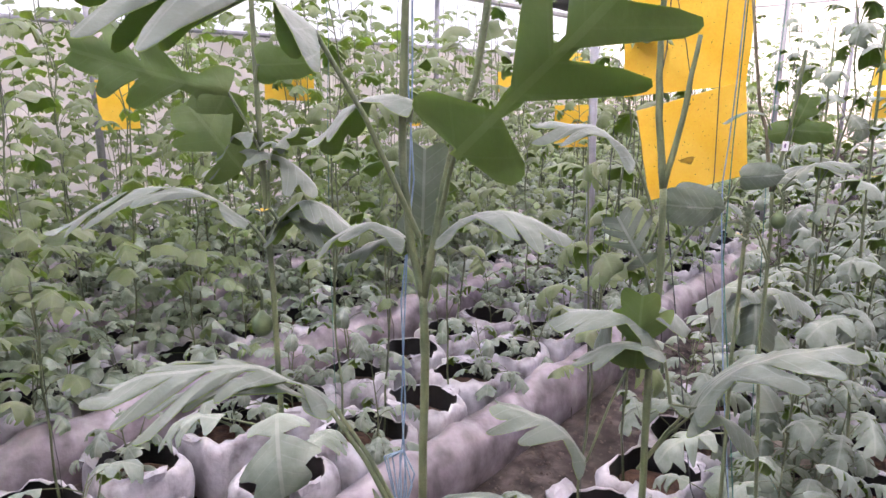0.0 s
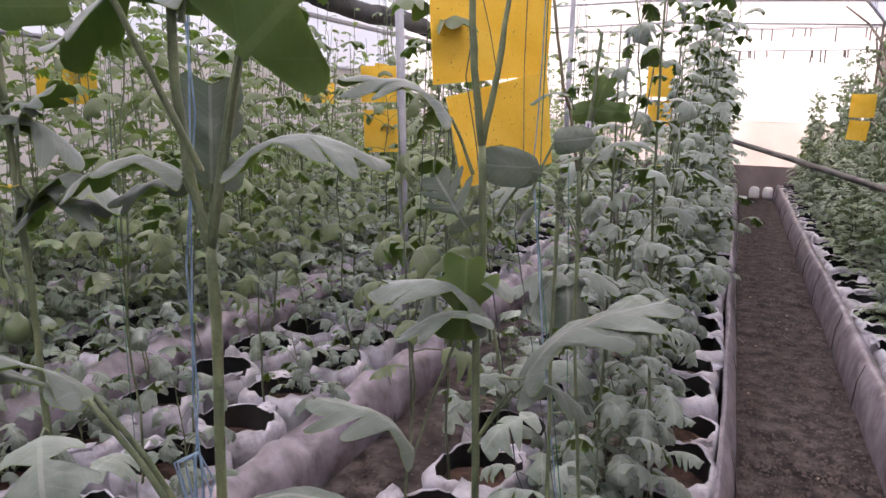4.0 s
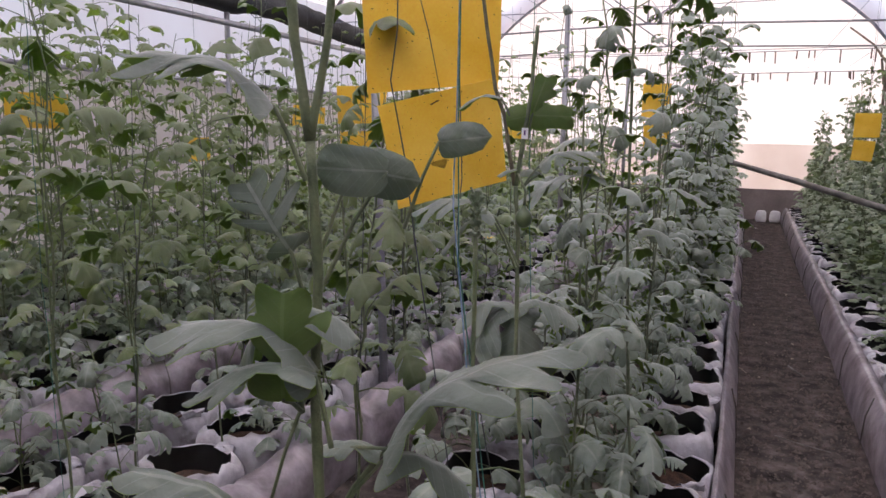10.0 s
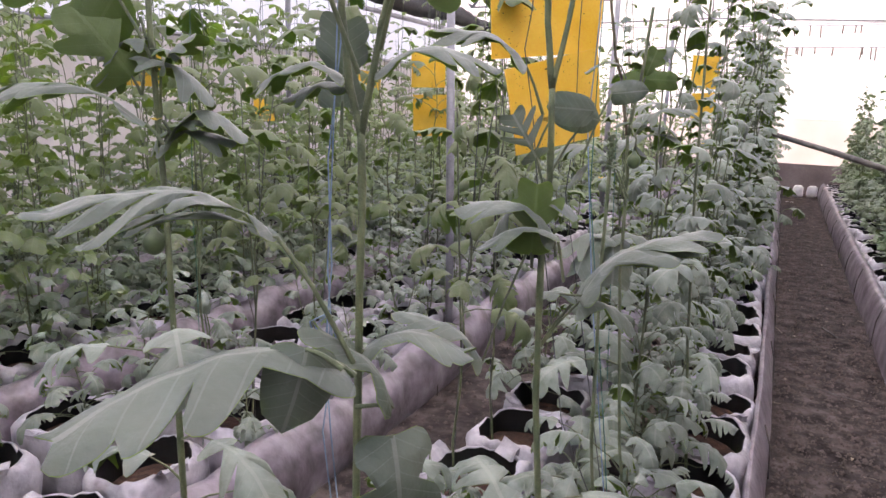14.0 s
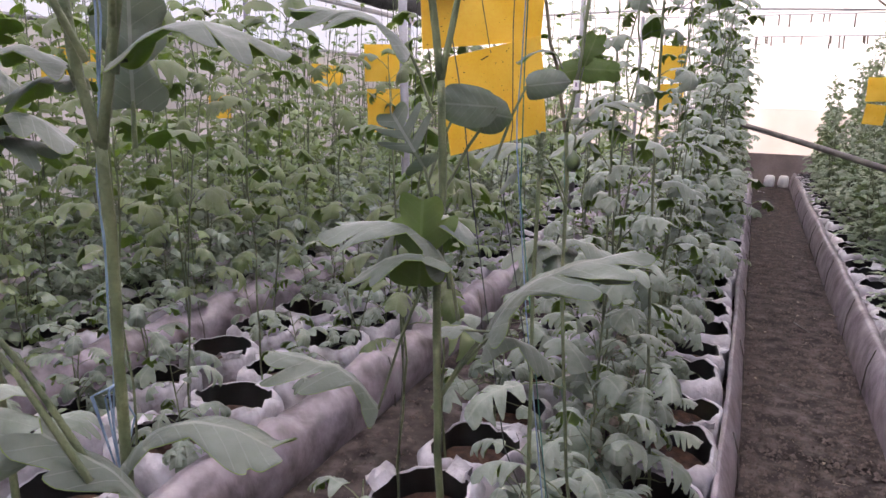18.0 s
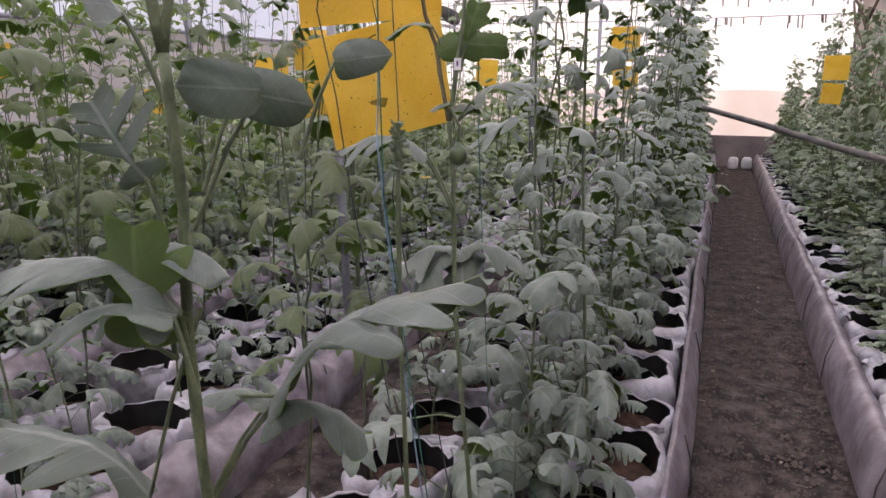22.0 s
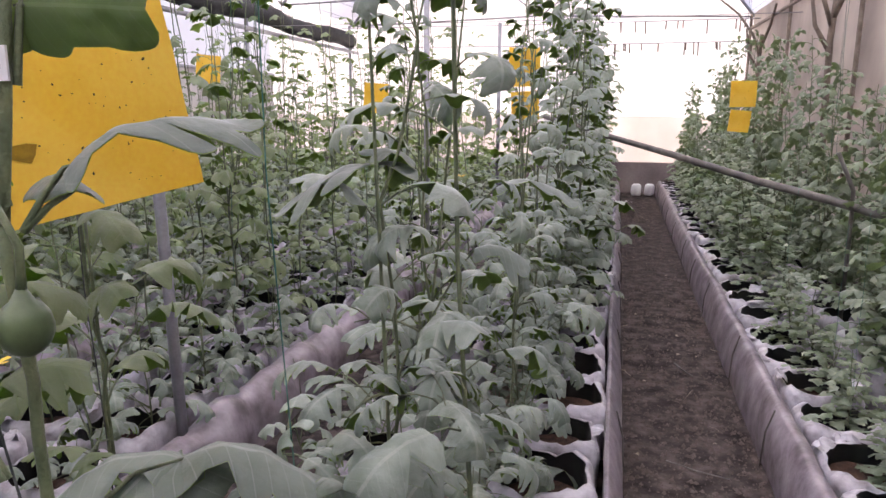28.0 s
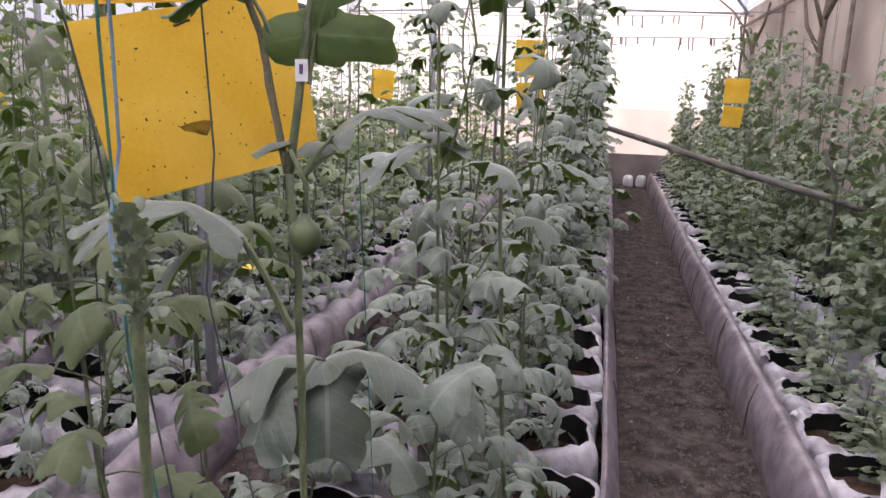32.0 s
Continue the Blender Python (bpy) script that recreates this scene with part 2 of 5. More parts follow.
class Shape:
    """Gathers vertices and faces, with a material index and a UV place each."""

    def __init__(self):
        self.v, self.f, self.i, self.uv = [], [], [], []

    def grid(self, pts, index=0, uv=None, wrap=False, flip=False):
        pts = np.asarray(pts, float)
        a, b = pts.shape[:2]
        n = len(self.v)
        self.v.extend(pts.reshape(-1, 3))
        self.uv.extend((np.zeros((a * b, 2)) if uv is None else np.asarray(uv).reshape(-1, 2)))
        for r in range(a - 1):
            for c in range(b if wrap else b - 1):
                d = (c + 1) % b
                q = (n + r * b + c, n + r * b + d, n + (r + 1) * b + d, n + (r + 1) * b + c)
                self.f.append((q[0], q[3], q[2], q[1]) if flip else q)
                self.i.append(index)
        return self

    def tube(self, path, radius, sides=6, index=0, cap=True):
        path = [Vector(p) for p in path]
        radii = radius if hasattr(radius, "__len__") else [radius] * len(path)
        rings = []
        side = None
        for k, p in enumerate(path):
            way = (path[min(k + 1, len(path) - 1)] - path[max(k - 1, 0)]).normalized()
            if side is None:
                side = way.orthogonal().normalized()
            side = (side - way * side.dot(way)).normalized()
            up = way.cross(side)
            rings.append([p + radii[k] * (math.cos(a) * side + math.sin(a) * up) for a in (2 * math.pi * s / sides for s in range(sides))])
        n = len(self.v)
        self.grid(rings, index, None, True)
        if cap:
            self.f.append(tuple(range(n + sides - 1, n - 1, -1)))
            self.f.append(tuple(range(n + (len(path) - 1) * sides, n + len(path) * sides)))
            self.i += [index, index]
        return self

    def box(self, lo, hi, index=0):
        n = len(self.v)
        for z in (lo[2], hi[2]):
            for x, y in ((lo[0], lo[1]), (hi[0], lo[1]), (hi[0], hi[1]), (lo[0], hi[1])):
                self.v.append((x, y, z))
                self.uv.append((0, 0))
        for f in ((3, 2, 1, 0), (4, 5, 6, 7), (0, 1, 5, 4), (1, 2, 6, 5), (2, 3, 7, 6), (3, 0, 4, 7)):
            self.f.append(tuple(n + k for k in f))
            self.i.append(index)
        return self

    def add(self, other, m, shift=0):
        n = len(self.v)
        pts = np.asarray(other.v, float)
        turn = np.array(m.to_3x3())
        self.v.extend(pts @ turn.T + np.array(m.translation))
        self.uv.extend(other.uv)
        self.f.extend(tuple(n + k for k in f) for f in other.f)
        self.i.extend(k + shift for k in other.i)
        return self

    def mesh(self, name, mats, smooth=True):
        return mesh_of(name, self.v, self.f, mats, self.i, self.uv, smooth)


def part(name, shape, mats, parent, label="", smooth=True):
    data = shape if isinstance(shape, bpy.types.Mesh) else shape.mesh(name, mats if isinstance(mats, (list, tuple)) else [mats], smooth)
    ob = new(name, data)
    ob.parent = parent
    return tagged(ob, label) if label else ob


def thing(name, label, category, group="", kind="", shape=None, mats=None, m=None, smooth=True):
    ob = new(name, shape.mesh(name, mats if isinstance(mats, (list, tuple)) else [mats], smooth) if shape else None)
    if m is not None:
        ob.matrix_basis = m
    return tagged(ob, label, category, group, kind)


def wob(x, y=0.0, z=0.0, seed=0.0):
    return noise.noise((x + 17.3 * seed, y + 5.1 * seed, z))


# ---- plan ----
AISLE_L, AISLE_R, END_Y, BACK_Y = 0.31, 0.895, 15.0, -4.0
WALL_R, GUTTER_X, WALL_L, EAVE = 2.3, -4.7, -6.4, 2.75
PITCH, BAG_H = 0.37, 0.25
# Beds: the liner's face, the way it faces, and the rows of bags behind it.
BEDS = [(0.895, -1, (1.15, 1.64)), (0.31, 1, (0.07, -0.56)), (-1.22, 1, (-1.56, -2.02)), (-2.5, 1, (-2.84, -3.3)), (-3.9, 1, (-4.24, -4.7)), (-5.25, 1, (-5.58,))]


# ---- ground ----
def soil_sheet():
    """One sheet to the horizon: fine and uneven in the greenhouse, coarse beyond."""
    xs = [-400, -60, -20, -10] + list(np.arange(-8, 0.2, 0.25)) + list(np.arange(0.2, 0.95, 0.03)) + list(np.arange(1.0, 3.2, 0.2)) + [6, 15, 60, 400]
    ys = [-400, -60, -15, -5] + list(np.arange(-4, 1.9, 0.3)) + list(np.arange(2.0, 9.0, 0.04)) + list(np.arange(9, 15.6, 0.12)) + [18, 30, 80, 400]
    pts = []
    for y in ys:
        row = []
        for x in xs:
            z = 0.0
            if abs(x) < 9 and -5 < y < 16:
                z = 0.012 * wob(x * 3, y * 3) + 0.008 * wob(x * 7, y * 7, 3) + 0.005 * wob(x * 14, y * 11, 7) - 0.008
            row.append((x, y, z))
        pts.append(row)
    return Shape().grid(pts)


thing("ground", "dark brown trodden soil in the greenhouse aisles", "soil", kind="structure", shape=soil_sheet(), mats=SOIL)


def crumbs(count, rnd, x0, x1, y0, y1, size, z=0.0):
    s = Shape()
    for _ in range(count):
        x, y = rnd.uniform(x0, x1), y0 + (y1 - y0) * rnd.random() ** 1.5
        r = size * (0.4 + rnd.random() ** 3 * 1.6)
        n = len(s.v)
        k = rnd.uniform(0, 6)
        for a in range(4):
            s.v.append((x + r * math.cos(k + a * 1.57) * rnd.uniform(0.7, 1.3), y + r * math.sin(k + a * 1.57) * rnd.uniform(0.7, 1.3), z - 0.004))
            s.uv.append((0, 0))
        s.v.append((x + rnd.uniform(-r, r) * 0.3, y, z + r * rnd.uniform(0.4, 1.0)))
        s.uv.append((0, 0))
        for a in range(4):
            s.f.append((n + a, n + (a + 1) % 4, n + 4))
            s.i.append(0)
    return s


thing("soil_crumbs", "loose brown soil crumbs strewn along the aisle", "soil", kind="stuff", shape=crumbs(13000, random.Random(3), AISLE_L + 0.01, AISLE_R - 0.01, 2.6, 14, 0.0075), mats=CLOD)


def litter_strip(rnd, x0, x1, count, y0=2.2, y1=14.0, size=1.0):
    """Dry leaf scraps and straw between the bags."""
    s = Shape()
    for _ in range(count):
        x, y = rnd.uniform(x0, x1), rnd.uniform(y0, y1)
        m = Matrix.Translation((x, y, 0.012 + rnd.random() * 0.03)) @ Euler((rnd.uniform(-0.5, 0.5), rnd.uniform(-0.5, 0.5), rnd.uniform(0, 6.3))).to_matrix().to_4x4() @ Matrix.Scale(size, 4)
        one = Shape()
        if rnd.random() < 0.55:
            le = rnd.uniform(0.05, 0.16)
            one.tube([(0, 0, 0), (le * 0.5, le * rnd.uniform(-0.1, 0.1), 0.006), (le, 0, 0)], 0.0022, 3, 0, False)
        else:
            r = rnd.uniform(0.01, 0.028)
            one.grid([[(u * r * 2, v * r * (1 - abs(u - 0.5)), 0.012 * math.sin(3 * u + v)) for v in (-1, 0, 1)] for u in (0, 0.35, 0.7, 1)])
        s.add(one, m)
    return s


thing("aisle_litter", "pale straw bits and dry leaf scraps on the aisle soil", "litter", kind="stuff", shape=litter_strip(random.Random(8), AISLE_L + 0.06, AISLE_R - 0.06, 46, 2.8, 12, 0.4), mats=STRAW)


def stick(path, radius, label, mats, name="twig", category="twig"):
    thing(name, label, category, shape=Shape().tube(path, radius, 6), mats=mats)


# ---- bed liners ----
def liner_wall(face, out, rnd, y0, y1, top_out, board):
    """The plastic wall of a bed. out: +1 when it faces +x. It bellies and creases along the bed."""
    step = 0.06
    n = int((y1 - y0) / step)
    outer, inner = [], []
    for k in range(n + 1):
        y = y0 + k * step
        belly = 0.02 * wob(y * 1.3, face) + 0.008 * wob(y * 5, face, 2)
        sag = 0.018 * wob(y * 1.1, face, 5) + 0.006 * wob(y * 6, face, 8)
        if board:
            prof = [(0.0, -0.01), (0.004, 0.06), (-0.01, 0.13), (-0.03, 0.19), (-0.052, 0.235 + sag), (-0.06, 0.243 + sag), (-0.066, 0.236 + sag), (-0.07, 0.2)]
        elif out < 0 and face > 0:
            fold = 0.005 * wob(y * 3.1, 2) + 0.004 * wob(y * 11, 4)
            belly *= 1.8
            prof = [(fold, -0.01), (-0.002 + fold, 0.06), (-0.01 + fold, 0.13), (-0.026 + fold, 0.2), (-0.044, 0.236 + sag), (-0.058, 0.246 + sag), (-0.085, 0.24 + sag), (-0.11, 0.19)]
        else:
            belly += 0.03 * wob(y * 2.3, face, 11) + 0.014 * wob(y * 9, face, 13)
            belly += 0.016 * math.cos(2 * math.pi * y / PITCH + face)
            sag += 0.022 * math.cos(2 * math.pi * y / PITCH + face) + 0.03 * wob(y * 2.6, face, 15) + 0.014 * wob(y * 12, face, 17) - 0.012
            prof = [(0.0, -0.01), (0.012, 0.06), (0.012, 0.12), (-0.004, 0.18), (-0.035, 0.232 + sag), (-0.075, 0.256 + sag), (-0.12, 0.25 + sag), (-0.15, 0.2)]
        outer.append([(face + out * (dx + belly * math.sin(min(1, max(0, dz) / 0.25) * 2.6)), y, dz) for dx, dz in prof])
        inner.append([(face + out * (dx - 0.006 + belly * math.sin(min(1, max(0, dz) / 0.25) * 2.6)), y, max(dz - 0.004, -0.012)) for dx, dz in prof])
    s = Shape().grid(outer)
    s.grid([r[::-1] for r in inner])
    return s


def stake(x, y, h, out, parent=None):
    s = Shape().tube([(x, y, -0.03), (x - out * 0.012, y + 0.004, h * 0.6), (x - out * 0.04, y, h)], 0.0035, 5)
    thing("stake", "thin split-wood stake holding the bed liner upright", "stake", group="stakes along the liners", shape=s, mats=POLE)


# ---- grow bags ----
def bag_parts(seed):
    """Outer skin, black inside and substrate of one open grow bag about 0.3 m across."""
    rnd = random.Random(seed)
    sides = 34

    def ring(r, z, amp, k, square):
        out = []
        for a in (2 * math.pi * s / sides for s in range(sides)):
            c, d = math.cos(a), math.sin(a)
            p = 2 + 3 * square
            reach = (abs(c) ** p + abs(d) ** p) ** (-1 / p)
            swell = reach * (1 + amp * wob(1.3 * c + k, 1.3 * d, seed) + 0.05 * wob(5 * c, 5 * d, seed + 14 * z) + 0.03 * wob(11 * c, 11 * d, seed + 22 * z))
            lip = 0.024 * wob(2.2 * c, 2.2 * d, seed + 3) + 0.018 * wob(6 * c, 6 * d, seed + 6) + 0.008 * wob(14 * c, 14 * d, seed + 9) if z > 0.17 else 0
            out.append((r * swell * c, r * swell * 1.06 * d, z + lip * min(1, (z - 0.15) / 0.08) if z > 0.15 else z))
        return out

    skin = Shape().grid([ring(0.15, 0.0, 0.06, 1, 0.6), ring(0.164, 0.015, 0.06, 1, 0.8), ring(0.168, 0.06, 0.07, 1, 0.9), ring(0.17, 0.12, 0.07, 1, 1), ring(0.171, 0.18, 0.07, 1, 1), ring(0.169, BAG_H - 0.03, 0.07, 1, 0.9), ring(0.164, BAG_H - 0.01, 0.09, 1, 0.75), ring(0.155, BAG_H + 0.003, 0.12, 1, 0.45), ring(0.147, BAG_H + 0.008, 0.16, 1, 0.2), ring(0.1445, BAG_H + 0.006, 0.16, 1, 0.2)], 0, None, True)
    inside = Shape().grid([ring(0.1443, BAG_H + 0.004, 0.16, 1, 0.2), ring(0.143, BAG_H - 0.03, 0.16, 1, 0.2), ring(0.142, 0.17, 0.15, 1, 0.3), ring(0.14, 0.1, 0.12, 1, 0.3)], 0, None, True)
    level = rnd.uniform(0.15, 0.215)
    rows = [[(r * math.cos(a), r * math.sin(a), level + 0.014 * wob(9 * r * math.cos(a), 9 * r * math.sin(a), seed) - 0.1 * r * r) for a in (2 * math.pi * s / 14 for s in range(14))] for r in (0.002, 0.05, 0.1, 0.142)]
    return skin, inside, Shape().grid(rows, 0, None, True)


BAGS = []
for k in range(5):
    skin, inside, peat = bag_parts(11 + 7 * k)
    BAGS.append((skin.mesh("grow_bag", [BAG]), inside.mesh("lining", [LINER]), peat.mesh("substrate", [COCO])))


def bag_flap(seed):
    """A torn, creased tongue of plastic folded out over the rim."""
    k, wide = seed * 3.7, 0.05 + 0.02 * (seed % 3)
    rows = []
    for u in (0, 0.25, 0.5, 0.75, 1.0):
        rows.append([(v * wide * (1 - 0.45 * u) + 0.012 * wob(3 * u, v, k), 0.14 + 0.055 * math.sin(2.0 * u) + 0.01 * wob(4 * u, 2 * v, k + 3), BAG_H + 0.004 + 0.055 * math.sin(2.6 * u) * (0.6 + 0.4 * (seed % 2)) - 0.03 * u + 0.014 * wob(5 * u, 3 * v, k + 5)) for v in (-1, -0.5, 0, 0.5, 1)])
    return Shape().grid(rows)


FLAPS = [bag_flap(k).mesh("flap", [BAG], False) for k in range(5)]


def grow_bag(x, y, rnd):
    a, b, c = BAGS[rnd.randrange(5)]
    ob = tagged(new("grow_bag", a), "white plastic grow bag, black inside, half filled with coco peat", "grow bag", "grow bags in rows on the beds")
    s = rnd.uniform(0.9, 1.0)
    ob.matrix_basis = Matrix.LocRotScale((x, y, 0.0), Euler((rnd.uniform(-0.07, 0.07), rnd.uniform(-0.07, 0.07), rnd.randrange(4) * 1.571 + rnd.uniform(-0.14, 0.14))), (s, s, rnd.uniform(0.9, 1.06)))
    part("lining", b, None, ob)
    part("substrate", c, None, ob)
    if y < 7:
        for _ in range(rnd.choice((1, 2, 2))):
            part("flap", FLAPS[rnd.randrange(5)], None, ob).matrix_basis = pose(0, 0, 0, 0, 0, rnd.uniform(0, 360))
    return ob


# ---- leaves ----
def leaf_net(rnd, pairs, cut, fine, half):
    """A pinnately lobed blade as rows of (across -1..1, along 0..1): rounded lobes either side of a midrib, swept towards the tip."""
    bumps = pairs + 1
    ends = [0.0]
    for k in range(bumps):
        ends.append(ends[-1] + (1.25 if k == bumps - 1 else 1.0) * rnd.uniform(0.88, 1.12))
    ends = [e / ends[-1] for e in ends]
    swell = [[rnd.uniform(0.82, 1.12) for _ in range(bumps)] for _ in (0, 1)]
    shift = [[rnd.uniform(-0.3, 0.3) / bumps for _ in range(bumps)] for _ in (0, 1)]
    sweep, deep = rnd.uniform(0.45, 0.8), min(0.88, 0.32 + 0.55 * cut)
    part_wide = 1.0 - 0.42 * max(0.0, min(1.0, cut - 0.4))

    def lobed(p, wide):
        u = abs(2 * p - 1) / wide
        return (1 - u ** 2.4) ** 0.42 if u < 1 else 0.0

    full = {1: [1.0], 2: [1.0, 0.8], 3: [0.85, 1.0, 0.7], 4: [0.7, 1.0, 0.9, 0.5], 5: [0.55, 0.9, 1.0, 0.8, 0.5]}[bumps]
    rows = []
    for k in range(bumps):
        for q in range(fine + (k == bumps - 1)):
            p = q / fine
            y = ends[k] + (ends[k + 1] - ends[k]) * p
            row = []
            for sd in (0, 1):
                if bumps == 1:
                    w = lobed(0.03 + 0.97 * p, 1.0)
                elif k == bumps - 1:
                    lobe = lobed(0.12 + 0.88 * p, 1.0)
                    w = full[k] * ((1 - deep) * (1 - p) + lobe * (0.55 + 0.45 * deep))
                elif k == 0:
                    w = full[k] * ((1 - deep) * 0.7 + (0.3 + 0.7 * deep) * lobed(0.05 + 0.95 * p, part_wide))
                else:
                    w = full[k] * ((1 - deep) + deep * lobed(p, part_wide))
                w *= swell[sd][k]
                row.append((w, y + shift[sd][k] * w * math.sin(math.pi * p)))
            out = [(-row[0][0] * f, row[0][1] + sweep * row[0][0] * f * (0.5 if k else -0.1)) for f in half[::-1]]
            out.append((0.0, y))
            out += [(row[1][0] * f, row[1][1] + sweep * row[1][0] * f * (0.5 if k else -0.1)) for f in half]
            rows.append(out)
    return rows


def pair_count(lobes):
    return 0 if lobes < 1.5 else 1 if lobes < 1.9 else 2 if lobes < 2.8 else 3 if lobes < 3.6 else 4


def leaf_shape(rnd, length=0.2, broad=0.42, lobes=3.0, depth=0.55, droop=1.2, petiole=0.1, fine=5, half=(0.45, 1.0), lift=0.9, thick=0.001):
    """A lobed vine leaf on its stalk: the stalk starts at the origin and leaves along +y, the blade bows over."""
    s = Shape()
    rise = [(0, petiole * t * math.cos(lift * (1 - 0.45 * t)), petiole * t * math.sin(lift * (1 - 0.35 * t))) for t in (0, 0.5, 1)]
    s.tube(rise, [0.0026 * (length / 0.2) ** 0.5 * (1.15 - 0.4 * t) for t in (0, 0.5, 1)], 4, 1, False)
    y, z = rise[-1][1], rise[-1][2]
    pitch = lift * 0.45
    twist, curl, k = rnd.uniform(-0.4, 0.4), rnd.uniform(0.8, 1.7), rnd.uniform(0, 30)
    spine = []
    for a in range(27):
        spine.append((y, z, pitch))
        pitch -= droop / 20 * (0.5 + a / 20)
        y += length / 20 * math.cos(pitch)
        z += length / 20 * math.sin(pitch)
    bend = curl / (broad * length)
    rows, uvs, under = [], [], []
    for line in leaf_net(rnd, pair_count(lobes), depth, fine, half):
        row, low, uvr = [], [], []
        for fx, fy in line:
            at = min(25.99, max(0.0, fy * 20))
            q, t = int(at), at - int(at)
            back = min(0.0, fy) * length
            cy, cz, ang = (spine[q][i] + (spine[q + 1][i] - spine[q][i]) * t for i in (0, 1, 2))
            cy, cz = cy + back * math.cos(ang), cz + back * math.sin(ang)
            far = fx * broad * length
            side = math.sin(bend * far) / bend
            hang = -(1 - math.cos(bend * far)) / bend + 0.03 * length * wob(3 * fx, 4 * fy, k) + 0.09 * length * abs(fx) * wob(3.3 * fy, 2 if fx > 0 else -3, k)
            ny, nz = -math.sin(ang), math.cos(ang)
            row.append((side, cy + hang * ny, cz + hang * nz + side * math.sin(twist * fy)))
            low.append((side, row[-1][1] - thick * ny, row[-1][2] - thick * nz))
            uvr.append((fy, 0.5 + 0.5 * fx))
        rows.append(row)
        under.append(low)
        uvs.append(uvr)
    s.grid(rows, 0, uvs)
    if thick:
        s.grid(under, 2, uvs, False, True)
    return s


rl = random.Random(5)
BIG = [leaf_shape(rl, rl.uniform(0.13, 0.21), rl.uniform(0.36, 0.46), rl.choice((2.2, 3, 3, 4)), rl.uniform(0.6, 1.15), rl.uniform(1.1, 2.4), rl.uniform(0.08, 0.15), 5, (0.5, 1.0)) for _ in range(18)]
MID = [leaf_shape(rl, rl.uniform(0.13, 0.2), rl.uniform(0.36, 0.46), rl.choice((1.7, 2.2, 3, 3)), rl.uniform(0.5, 1.1), rl.uniform(0.8, 2.0), rl.uniform(0.06, 0.12), 4, (1.0,), 1.0) for _ in range(14)]
SMALL = [leaf_shape(rl, rl.uniform(0.08, 0.12), rl.uniform(0.38, 0.46), 2.6, rl.uniform(0.7, 1.1), rl.uniform(0.5, 1.5), rl.uniform(0.03, 0.06), 3, (1.0,), 0.9, 0.0) for _ in range(8)]
BIG_MESH = [s.mesh("leaf", [LEAF_TOP, STEM, LEAF_UNDER]) for s in BIG]
BIG_UP_MESH = [s.mesh("leaf", [LEAF_UP, STEM, LEAF_UNDER]) for s in BIG]
MID_MESH = [s.mesh("leaf", [LEAF, STEM, LEAF_UNDER]) for s in MID]


def stem_path(rnd, height, lean=0.08, bend=0.045):
    ax, ay = rnd.uniform(-lean, lean), rnd.uniform(-lean, lean)
    k = rnd.uniform(0, 9)
    n = max(6, int(height / 0.09))
    return [(ax * t + bend * wob(t * 3 * height, k) + 0.4 * bend * wob(t * 11 * height, k + 7), ay * t + bend * wob(t * 3 * height, k + 4), 0.14 + height * t) for t in (q / n for q in range(n + 1))]


def tuft(rnd, path, pool, spacing, first, size0, size1, wild=1.0, raised=0.0, thin=0.0):
    """Where leaves sit on a stem: a pose and a pool member for each."""
    out = []
    top = path[-1][2]
    z, turn = first, rnd.uniform(0, 6.3)
    while z < top - 0.02:
        t = (z - path[0][2]) / (top - path[0][2])
        q = min(int(t * (len(path) - 1)), len(path) - 2)
        p = Vector(path[q]).lerp(Vector(path[q + 1]), t * (len(path) - 1) - q)
        size = size0 + (size1 - size0) * t
        size *= rnd.uniform(0.75, 1.2)
        turn += 2.4 + rnd.uniform(-0.6, 0.6)
        out.append((Matrix.LocRotScale(p, Euler((raised + rnd.uniform(-0.35, 0.25) * wild, rnd.uniform(-0.25, 0.25) * wild, turn)), (size,) * 3), rnd.randrange(len(pool))))
        z += spacing * rnd.uniform(0.6, 1.4) * (1 + thin * t)
    return out


def add_joined(s, pool, spots, upper_only=False):
    for m, k in spots:
        one = pool[k]
        if upper_only:
            one = Shape()
            one.v, one.uv = pool[k].v, pool[k].uv
            kept = [q for q, i in enumerate(pool[k].i) if i != 2]
            one.f, one.i = [pool[k].f[q] for q in kept], [pool[k].i[q] for q in kept]
        s.add(one, m)


JOINED = {}


